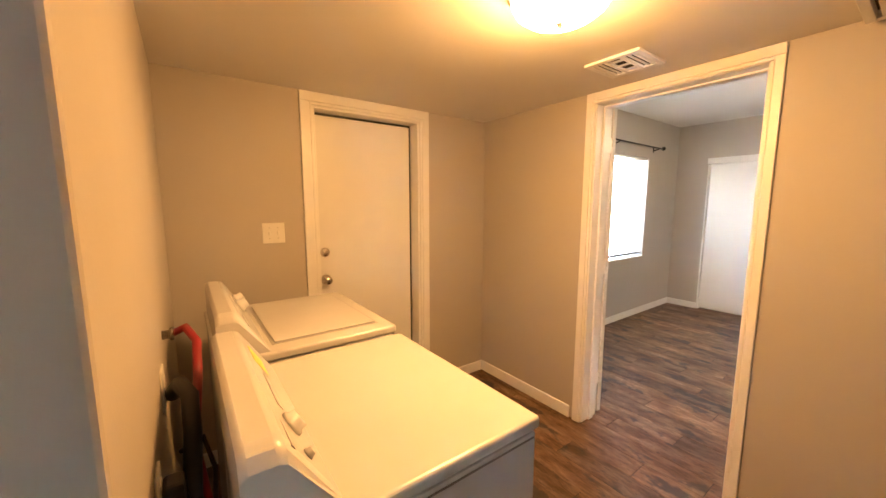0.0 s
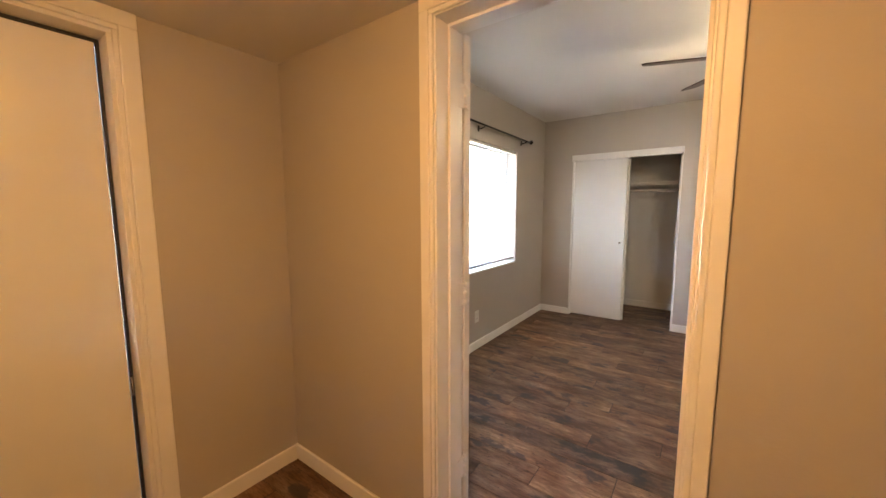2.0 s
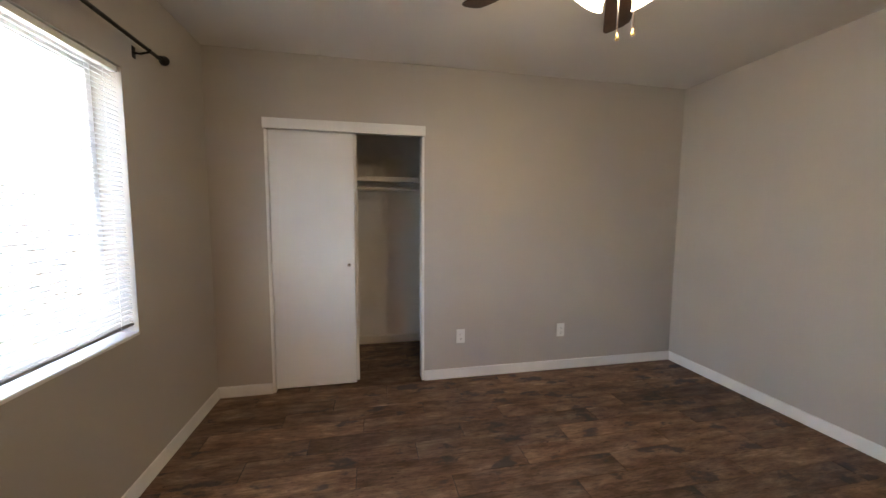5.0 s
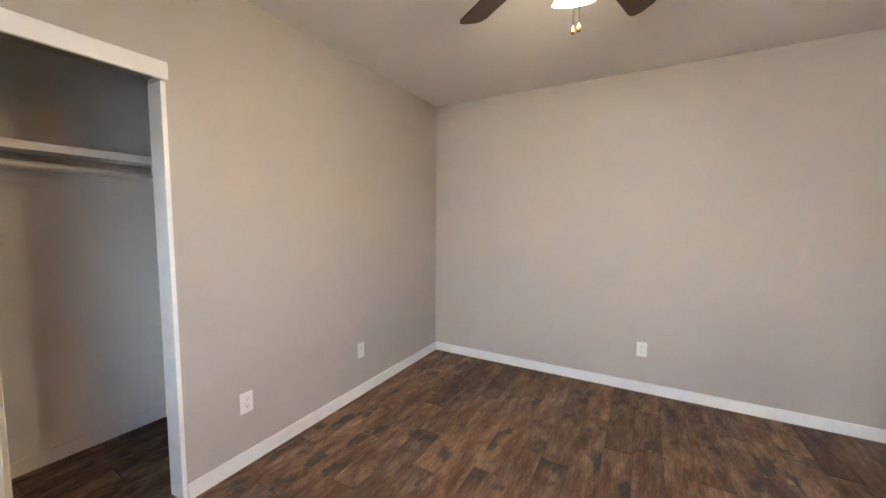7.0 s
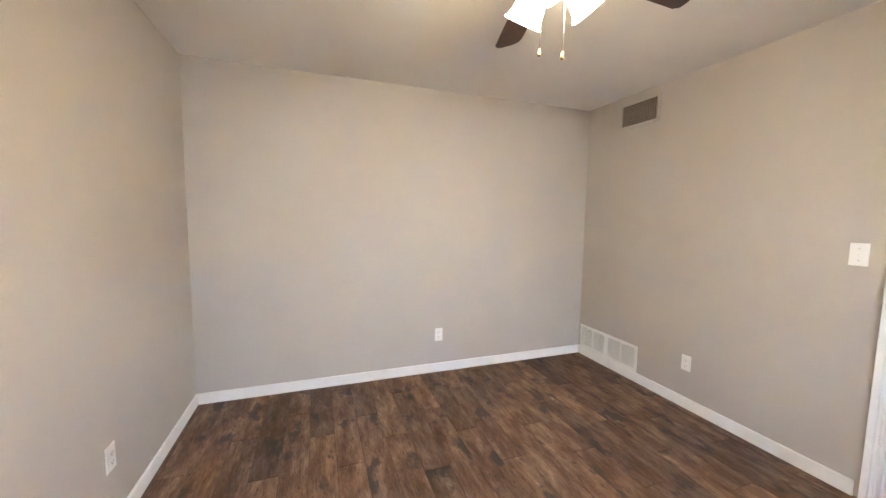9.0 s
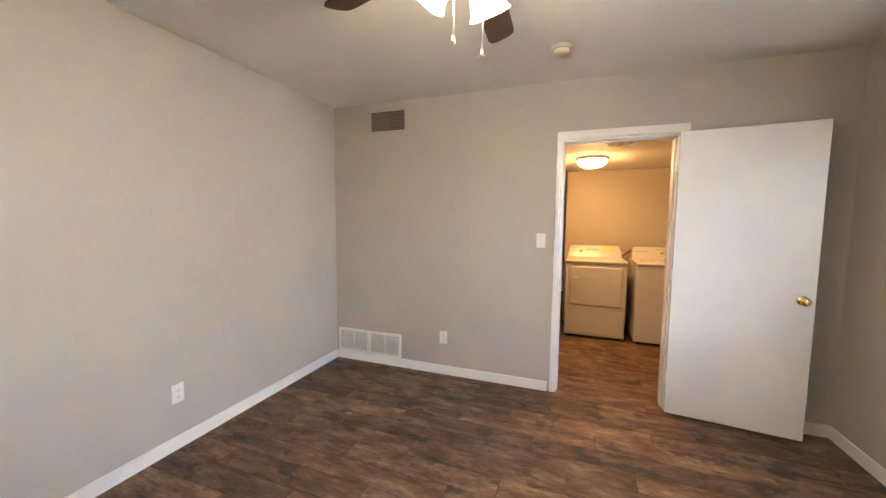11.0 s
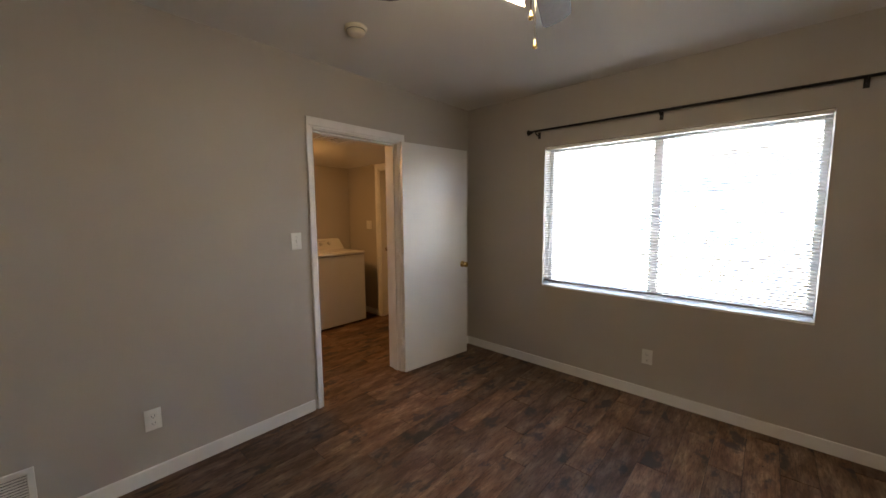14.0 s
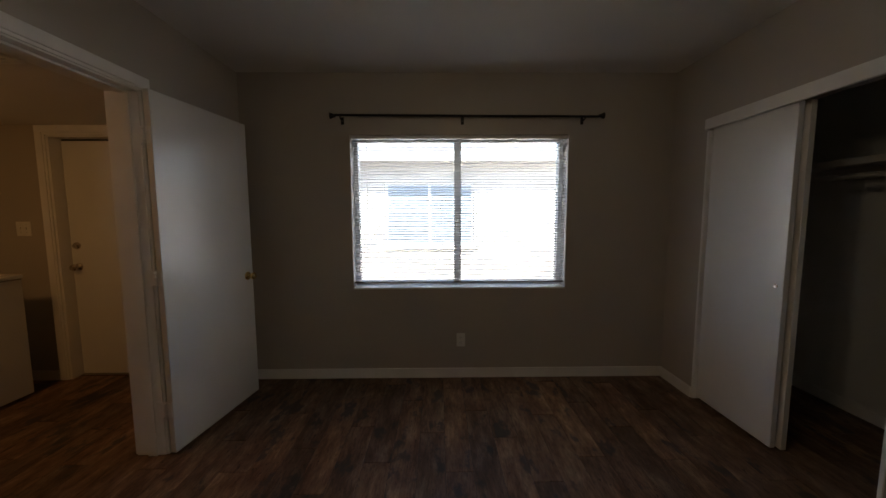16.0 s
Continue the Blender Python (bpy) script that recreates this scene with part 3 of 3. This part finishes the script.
for y0, y1 in ((GY0 + 0.024, GM - 0.022), (GM + 0.022, GY1 - 0.024)):
    part("divider", boxes((W + 0.002, W + 0.01, (y0 + y1) / 2 - 0.005, (y0 + y1) / 2 + 0.005, GZ0 + 0.022, GZ1 - 0.022)), PLATE, grille)
    zz = GZ0 + 0.03
    while zz < GZ1 - 0.024:
        if fin is None:
            fin = part("slat", boxes((-0.0055, 0.0055, 0, y1 - y0, -0.0012, 0.0012)), PLATE, grille)
            f0 = fin
        else:
            f0 = new("slat", fin.data)
            f0.parent = grille
        f0.matrix_basis = pose(W + 0.0065, y0, zz, 0, 25, 0)
        zz += 0.0135


def ceiling_vent(x0, x1, y0, y1, z, drop, label):
    v = thing("ceiling_vent", 0, 0, 0, 0, label, "vent")
    w = 0.028
    part("vent_frame", boxes((x0, x1, y0, y0 + w, z - drop, z), (x0, x1, y1 - w, y1, z - drop, z), (x0, x0 + w, y0 + w, y1 - w, z - drop, z), (x1 - w, x1, y0 + w, y1 - w, z - drop, z), bevel=0.002), TRIM, v)
    # flat dark sheet paints the shade above the louvres
    part("backing", boxes((x0 + w, x1 - w, y0 + w, y1 - w, z - 0.002, z)), DUCT_SHADE, v, "near-black sheet standing for the shade in the duct")
    ym = y0 + w + (y1 - y0 - 2 * w) / 3
    yn = y0 + w + 2 * (y1 - y0 - 2 * w) / 3
    for yb in (ym, yn):
        part("divider", boxes((x0 + w, x1 - w, yb - 0.005, yb + 0.005, z - drop, z - 0.002)), TRIM, v)
    for ya, yb, t in ((y0 + w, ym, -55), (ym, yn, 0), (yn, y1 - w, 50)):
        n = 3
        for i in range(n):
            if t:
                yc = ya + (i + 0.5) * (yb - ya) / n
                part("louvre", boxes((x0 + w, x1 - w, yc - 0.007, yc + 0.007, z - drop + 0.003, z - drop + 0.005)), TRIM, v).rotation_euler = (0, 0, 0)
            else:
                xc = x0 + w + (i + 0.5) * (x1 - x0 - 2 * w) / n
                part("louvre", boxes((xc - 0.012, xc + 0.012, ya + 0.005, yb - 0.005, z - drop + 0.003, z - drop + 0.005)), TRIM, v)
    return v


ceiling_vent(1.6, 1.85, 0.69, 0.945, LC, 0.012, "cream painted three-way ceiling register")
ceiling_vent(1.6, 1.985, -0.32, 0.105, LC, 0.03, "cream painted ceiling return vent by the wall")

# smoke detector
sd = thing("smoke_detector", 2.785, 0.345, C, 0, "round cream smoke detector on the ceiling", "smoke detector")
part("base", lathe([(0, 0), (0.062, 0), (0.062, -0.012), (0.056, -0.016), (0, -0.016)], 32), AMBER, sd)
part("cover", lathe([(0.052, -0.014), (0.05, -0.03), (0.042, -0.04), (0.02, -0.043), (0, -0.043)], 32), AMBER, sd)
part("slots", lathe([(0.0525, -0.019), (0.0535, -0.0215), (0.0525, -0.024)], 32), SEAM_OR_SHADE, sd)

# ---- ceiling fan ----
FX, FY2 = 4.03, 0.11
fan = thing("ceiling_fan", FX, FY2, C, 0, "ceiling fan with five dark walnut blades and three lit glass shades", "ceiling fan")
part("housing", lathe([(0, 0), (0.135, 0), (0.14, -0.012), (0.14, -0.03), (0.128, -0.036), (0.128, -0.046), (0.118, -0.05), (0.112, -0.085), (0.1, -0.125), (0.08, -0.15), (0.05, -0.158), (0, -0.158)], 40), DARKNICKEL, fan, "dark polished nickel motor housing")
part("flywheel", lathe([(0, -0.158), (0.082, -0.158), (0.086, -0.166), (0.086, -0.178), (0.07, -0.184), (0, -0.184)], 36), DARKNICKEL, fan)
part("switch_housing", lathe([(0, -0.184), (0.048, -0.184), (0.05, -0.19), (0.05, -0.235), (0.044, -0.245), (0.03, -0.262), (0, -0.266)], 32), NICKEL, fan, "brushed nickel switch housing")
for k in range(5):
    a = radians(38 + 72 * k)
    rot = Matrix.Rotation(a, 4, "Z")
    iron = tube([(0.07, 0.0, -0.172), (0.11, 0.0, -0.185), (0.14, 0.01, -0.184), (0.165, 0.026, -0.179), (0.2, 0.03, -0.177), (0.225, 0.015, -0.177), (0.232, 0, -0.177), (0.225, -0.015, -0.177), (0.2, -0.03, -0.177), (0.165, -0.026, -0.179), (0.14, -0.01, -0.184)], 0.006, 8)
    iron.transform(rot)
    part("blade_iron", iron, NICKEL, fan, "looped nickel blade bracket")
    bb = bmesh.new()
    outline = [(0.17, -0.05), (0.2, -0.056), (0.45, -0.064), (0.62, -0.066), (0.655, -0.06), (0.675, -0.035), (0.69, 0.02), (0.685, 0.05), (0.66, 0.064), (0.45, 0.062), (0.2, 0.056), (0.17, 0.05), (0.16, 0.0)]
    lo = [bb.verts.new((x, y, -0.003)) for x, y in outline]
    hi = [bb.verts.new((x, y, 0.003)) for x, y in outline]
    bb.faces.new(lo[::-1]), bb.faces.new(hi)
    for i in range(len(outline)):
        j = (i + 1) % len(outline)
        bb.faces.new((lo[i], lo[j], hi[j], hi[i]))
    bb.transform(rot @ Matrix.Translation((0, 0, -0.17)) @ Matrix.Rotation(radians(-12), 4, "X"))
    part("blade", bb, BLADE, fan, "dark walnut blade")
for k in range(3):
    a = radians(43 + 120 * k)
    m = Matrix.Rotation(a, 4, "Z") @ Matrix.Translation((0.05, 0, -0.235)) @ Matrix.Rotation(radians(-38), 4, "Y")
    arm = part("lamp_holder", lathe([(0, 0.012), (0.018, 0.01), (0.024, 0.0), (0.026, -0.03), (0.022, -0.034), (0, -0.034)], 20, m), NICKEL, fan, "nickel lamp holder")
    part("shade", lathe([(0.024, -0.028), (0.034, -0.04), (0.047, -0.06), (0.054, -0.085), (0.058, -0.11), (0.066, -0.132), (0.074, -0.14), (0.071, -0.142), (0.063, -0.134), (0.055, -0.11), (0.05, -0.085), (0.043, -0.06), (0.03, -0.042), (0.02, -0.03)], 32, m @ Matrix.Scale(1.02, 4)), FANGLASS, fan, "lit frosted bell glass shade")
    p = Matrix.Translation((FX, FY2, C)) @ m @ Vector((0, 0, -0.15))
    lamp("fan_bulb", p.x, p.y, p.z, FAN_WATTS, WARM, 0.05)
for x, y, ln in ((0.015, -0.045, 0.225), (-0.019, 0.043, 0.265)):
    ch = part("pull_chain", tube([(x, y, -0.25), (x, y, -0.25 - ln)], 0.0024, 6), NICKEL, fan, "thin beaded pull chain")
    part("fob", lathe([(0, 0.022), (0.002, 0.02), (0.004, 0.011), (0.0075, 0.002), (0.007, -0.005), (0, -0.008)], 14, pose(x, y, -0.268 - ln)), BRASS, ch, "teardrop fob")

# ---- laundry lamp ----
ll = thing("ceiling_light", 0.975, 0.62, LC, 0, "lit flush-mount dome light with a nickel rim", "ceiling light")
part("pan", lathe([(0, 0), (0.165, 0), (0.168, -0.01), (0.16, -0.026), (0.148, -0.03), (0, -0.03)], 40), NICKEL, ll, "brushed nickel rim")
part("dome", lathe([(0.15, -0.028), (0.148, -0.045), (0.135, -0.068), (0.105, -0.09), (0.06, -0.104), (0, -0.108)], 40), DOMEGLASS, ll, "lit frosted glass dome")
part("finial", lathe([(0, -0.104), (0.011, -0.106), (0.012, -0.11), (0.007, -0.116), (0.006, -0.122), (0, -0.126)], 16), NICKEL, ll)
lamp("laundry_bulb", 0.975, 0.62, LC - 0.19, DOME_WATTS, DOME_COLOUR, 0.1)

# ---- washer and dryer ----


def console(y0, y1, xb, z0, z1, parent):
    """A sloped control panel with rounded upper corners."""
    bm = bmesh.new()
    rows = []
    pr = [(xb, z0), (xb, z1 - 0.01), (xb + 0.012, z1), (xb + 0.05, z1), (xb + 0.065, z1 - 0.006), (xb + 0.135, z0 + 0.025), (xb + 0.15, z0)]
    for y, s in ((y0, 0.80), (y0 + 0.012, 0.94), (y0 + 0.035, 1.0), (y1 - 0.035, 1.0), (y1 - 0.012, 0.94), (y1, 0.80)):
        rows.append([bm.verts.new((x, y + (0.012 if y < (y0 + y1) / 2 else -0.012) * (zz - z0) / (z1 - z0), z0 + (zz - z0) * s)) for x, zz in pr])
    for a, b in zip(rows, rows[1:]):
        for i in range(len(pr)):
            j = (i + 1) % len(pr)
            bm.faces.new((a[i], a[j], b[j], b[i])).smooth = i in (1, 3)
    bm.faces.new(rows[0]), bm.faces.new(rows[-1][::-1])
    bmesh.ops.recalc_face_normals(bm, faces=bm.faces)
    return part("console", bm, ENAMEL, parent, "white sloped control console")


def on_slope(f, y, z0, z1, xb, lift):
    """A place on the console's sloped face, f of the way down."""
    return Vector((xb + 0.065 + 0.07 * f + lift * 0.8, y, z1 - 0.006 - (z1 - z0 - 0.031) * f + lift * 0.5))


def machine(name, y0, y1, x1, zt, label, category):
    m = thing(name, 0, 0, 0, 0, label, category)
    part("body", boxes((0.055, x1 - 0.012, y0, y1, 0.03, zt - 0.035), bevel=0.006, seg=2), ENAMEL, m)
    part("top", boxes((0.05, x1, y0 - 0.003, y1 + 0.003, zt - 0.032, zt), bevel=0.009, seg=3), ENAMEL, m)
    for fx in (0.1, x1 - 0.07):
        for fy in (y0 + 0.06, y1 - 0.06):
            part("foot", lathe([(0, 0), (0.02, 0), (0.02, 0.012), (0.009, 0.014), (0.009, 0.034), (0, 0.034)], 12, pose(fx, fy, 0)), BLACKR, m)
    return m


DRY0, DRY1, WA0, WA1 = 0.39, 1.058, 1.148, 1.838
MX1, MT = 0.652, 0.945
dryer = machine("clothes_dryer", DRY0, DRY1, MX1, MT, "white front-loading electric clothes dryer with a rear console", "dryer")
c1 = console(DRY0 + 0.012, DRY1 - 0.012, 0.04, MT, 1.09, dryer)
part("front_panel", boxes((MX1 - 0.012, MX1 - 0.002, DRY0 + 0.012, DRY1 - 0.012, 0.06, 0.40), bevel=0.003), ENAMEL, dryer, "lower front panel")
ddoor = part("door", boxes((MX1 - 0.012, MX1 + 0.004, DRY0 + 0.05, DRY1 - 0.05, 0.405, MT - 0.075), bevel=0.006, seg=2), ENAMEL, dryer, "square dryer door")
part("handle", boxes((MX1 + 0.004, MX1 + 0.012, DRY0 + 0.09, DRY0 + 0.14, 0.58, 0.74), bevel=0.004), ENAMEL, ddoor)
part("seam", boxes((MX1 - 0.0125, MX1 - 0.008, DRY0 + 0.02, DRY1 - 0.02, 0.4, 0.405), (MX1 - 0.0125, MX1 - 0.009, DRY0 + 0.04, DRY1 - 0.04, MT - 0.072, MT - 0.067)), SEAM_OR_SHADE, dryer, "dark panel seam")
part("side_seam", boxes((0.06, MX1 - 0.02, DRY0 - 0.0015, DRY0, MT - 0.05, MT - 0.046)), SEAM_OR_SHADE, dryer, "dark side seam")
washer = machine("washing_machine", WA0, WA1, MX1 + 0.03, MT, "white top-loading washing machine with a rear console", "washing machine")
c2 = console(WA0 + 0.012, WA1 - 0.012, 0.06, MT, 1.09, washer)
lid = part("lid", boxes((0.235, MX1 - 0.03, WA0 + 0.08, WA1 - 0.08, MT, MT + 0.008), bevel=0.004, seg=2), ENAMEL, washer, "flat lid with a recessed edge")
part("lid_groove", boxes((0.225, MX1 - 0.02, WA0 + 0.07, WA0 + 0.08, MT, MT + 0.0012), (0.225, MX1 - 0.02, WA1 - 0.08, WA1 - 0.07, MT, MT + 0.0012), (0.225, 0.235, WA0 + 0.08, WA1 - 0.08, MT, MT + 0.0012), (MX1 - 0.03, MX1 - 0.02, WA0 + 0.08, WA1 - 0.08, MT, MT + 0.0012)), PRINT, washer)
part("front_seam", boxes((MX1 + 0.0175, MX1 + 0.0185, WA0 + 0.004, WA1 - 0.004, MT - 0.04, MT - 0.034)), SEAM_OR_SHADE, washer, "dark seam under the top")


def knob(parent, y, f, xb, r, h, label, mat=ENAMEL):
    p = on_slope(f, y, MT, 1.09, xb, 0.0)
    q = Vector((0.86, 0, 0.5)).to_track_quat("Z", "Y").to_matrix().to_4x4()
    return part("knob", lathe([(0, 0), (r, 0), (r, h * 0.3), (r * 0.8, h * 0.45), (r * 0.75, h), (r * 0.4, h * 1.08), (0, h * 1.08)], 22, Matrix.Translation(p) @ q), mat, parent, label)


def console_mark(name, parent, y0, y1, f0, f1, xb, mat, label):
    bm = bmesh.new()
    a, b = on_slope(f0, y0, MT, 1.09, xb, 0.0), on_slope(f1, y1, MT, 1.09, xb, 0.0)
    q = Vector((0.86, 0, 0.5)).to_track_quat("Z", "Y").to_matrix().to_4x4()
    h = (b - a)
    box(bm, -0.5, 0.5, -0.5, 0.5, -0.002, 0.0008)
    size = Matrix.Diagonal(((Vector((h.x, 0, h.z))).length, abs(y1 - y0), 1, 1))
    turn = Matrix(((0.506, 0, 0.862, 0), (0, 1, 0, 0), (-0.862, 0, 0.506, 0), (0, 0, 0, 1)))
    bm.transform(Matrix.Translation((a + b) / 2) @ turn @ size)
    return part(name, bm, mat, parent, label)


knob(dryer, 0.56, 0.5, 0.04, 0.026, 0.02, "grey and white timer knob")
knob(dryer, 0.475, 0.6, 0.04, 0.011, 0.01, "small grey push button", PRINT)
console_mark("printed_dial", dryer, 0.62, 0.78, 0.35, 0.5, 0.04, PRINT, "grey printed dial markings")
console_mark("printed_line", dryer, 0.44, 0.52, 0.15, 0.22, 0.04, PRINT, "small grey print")
console_mark("sticker", dryer, 0.83, 0.94, 0.2, 0.65, 0.04, YELLOW, "yellow sticker")
for y in (1.62, 1.5):
    knob(washer, y, 0.5, 0.06, 0.026, 0.032, "white dial knob")
console_mark("printed_line", washer, 1.2, 1.34, 0.4, 0.48, 0.06, PRINT, "small grey print")
console_mark("printed_dial", washer, 1.42, 1.58, 0.15, 0.22, 0.06, PRINT, "grey printed dial markings")

# hoses and cord behind the machines
hose = thing("water_hose", LW + 0.03, 1.06, 0.9, 0, "red rubber fill hose behind the machines", "hose")
part("hose", tube([(-0.005, 0.18, 0.14), (0.03, 0.16, 0.16), (0.055, 0.1, 0.13), (0.05, 0.0, 0.05), (0.03, -0.1, -0.08), (0.05, -0.17, -0.22), (0.07, -0.2, -0.36), (0.05, -0.22, -0.46), (0.01, -0.2, -0.42), (0.02, -0.12, -0.36), (0.06, -0.1, -0.4)], 0.012, 10), RED, hose)
part("valve", lathe([(0, 0), (0.014, 0), (0.014, 0.02), (0.02, 0.02), (0.02, 0.03), (0, 0.03)], 12, pose(-0.03, 0.18, 0.14, 0, 90, 0)), DARKNICKEL, hose, "metal hose valve")
bh = thing("drain_hose", LW + 0.03, 0.95, 0.9, 0, "black corrugated drain hose hanging behind the machines", "hose")
part("hose", tube([(-0.01, 0.1, 0.03), (0.01, 0.06, 0.07), (0.03, 0.0, 0.06), (0.03, -0.04, -0.02), (0.02, -0.08, -0.16), (0.03, -0.1, -0.32), (0.02, -0.1, -0.6), (0.03, -0.06, -0.88)], 0.02, 12), BLACKR, bh)
part("hose_clip", tube([(0.0, 0.03, -0.1), (0.05, 0.0, -0.06), (0.07, -0.03, -0.14), (0.06, -0.06, -0.3)], 0.006, 8), BLACKR, bh, "thin black cable")
cord = thing("power_cord", LW, 0.72, 0.87, 0, "thick black dryer power cord plugged into the wall", "cord")
part("plug", boxes((0.008, 0.045, -0.025, 0.025, -0.03, 0.03), bevel=0.008, seg=2), BLACKR, cord)
part("cable", tube([(0.04, 0, -0.01), (0.055, 0.0, -0.08), (0.05, 0.06, -0.3), (0.05, 0.1, -0.6), (0.05, 0.05, -0.85)], 0.008, 10), BLACKR, cord)

# ---- outdoors ----
structure("ground", boxes((-400, 400, -400, 400, -0.35, -0.22)), GRAVEL, "pale gravel yard", "ground")
HY = 6.5
house = thing("neighbour_house", 0, 0, 0, 0, "tan stucco house across the yard with a shallow roof", "house")
part("wall", boxes((-6, 2.68, HY, HY + 0.2, -0.25, 2.55), (4.5, 14, HY, HY + 0.2, -0.25, 2.55), (2.68, 4.5, HY, HY + 0.2, -0.25, 0.74), (2.68, 4.5, HY, HY + 0.2, 2.03, 2.55), (-6, 14, HY + 0.2, HY + 6, -0.25, 2.5)), STUCCO, house)
rbm = bmesh.new()
rv = [rbm.verts.new(c) for c in ((-6.5, HY - 0.45, 2.5), (14.5, HY - 0.45, 2.5), (14.5, HY + 6.5, 2.5), (-6.5, HY + 6.5, 2.5), (-6.5, HY + 3, 3.3), (14.5, HY + 3, 3.3))]
for f in ((0, 1, 5, 4), (2, 3, 4, 5), (0, 4, 3), (1, 2, 5), (3, 2, 1, 0)):
    rbm.faces.new([rv[i] for i in f])
part("roof", rbm, SHINGLE, house)
part("fascia", boxes((-6.5, 14.5, HY - 0.48, HY - 0.45, 2.4, 2.56)), TRIM, house)
hw = part("window", boxes((2.68, 4.5, HY + 0.06, HY + 0.1, 0.74, 0.8), (2.68, 4.5, HY + 0.06, HY + 0.1, 1.97, 2.03), (2.68, 2.74, HY + 0.06, HY + 0.1, 0.8, 1.97), (4.44, 4.5, HY + 0.06, HY + 0.1, 0.8, 1.97), (3.56, 3.62, HY + 0.06, HY + 0.1, 0.8, 1.97)), VINYL, house)
part("sill", boxes((2.6, 4.58, HY - 0.05, HY, 0.66, 0.74), bevel=0.005), STUCCO, hw)
for x0, x1 in ((2.74, 3.56), (3.62, 4.44)):
    part("pane", boxes((x0, x1, HY + 0.075, HY + 0.085, 0.8, 1.97)), SHADE, hw, "drawn shade behind glass")

# ---- floor ----
floor = structure("floor", boxes((-2.45, CB + 0.1, SH - 0.15, OUT, -0.03, -0.003)), GROUT, "dark brown wood-look plank tile floor", "floor")
PWID, PLEN, GAP = 0.152, 0.92, 0.004
shared = {}


def plank(x, y0, y1):
    ln = round(y1 - y0, 2)
    if ln < 0.04:
        return
    if ln not in shared:
        bm = bmesh.new()
        w, h = (PWID - 0.0022) / 2, (ln - GAP) / 2
        lo = [bm.verts.new((sx * w, sy * h, -0.006)) for sx, sy in ((-1, -1), (1, -1), (1, 1), (-1, 1))]
        md = [bm.verts.new((sx * w, sy * h, -0.0012)) for sx, sy in ((-1, -1), (1, -1), (1, 1), (-1, 1))]
        hi = [bm.verts.new((sx * (w - 0.0012), sy * (h - 0.0012), 0)) for sx, sy in ((-1, -1), (1, -1), (1, 1), (-1, 1))]
        for a, b in ((lo, md), (md, hi)):
            for i in range(4):
                j = (i + 1) % 4
                bm.faces.new((a[i], a[j], b[j], b[i]))
        bm.faces.new(hi)
        me = bpy.data.meshes.new("plank")
        bm.to_mesh(me)
        bm.free()
        me.materials.append(PLANK)
        shared[ln] = me
    ob = new("plank", shared[ln])
    ob.location = (x, (y0 + y1) / 2, random.uniform(-0.0004, 0.0004))
    ob.parent = floor


rng = random.Random(4)
x = -0.3 + PWID / 2
col = 0
while x < CB:
    a, b = (-1.0, LN + 0.09) if x < LE - 0.02 else ((S, N) if x < E + 0.05 else (0.25, N))
    y = a - PLEN * ((col * 0.37 + rng.uniform(-0.06, 0.06)) % 1.0)
    while y < b:
        plank(x, max(y, a), min(y + PLEN, b))
        y += PLEN
    x += PWID
    col += 1
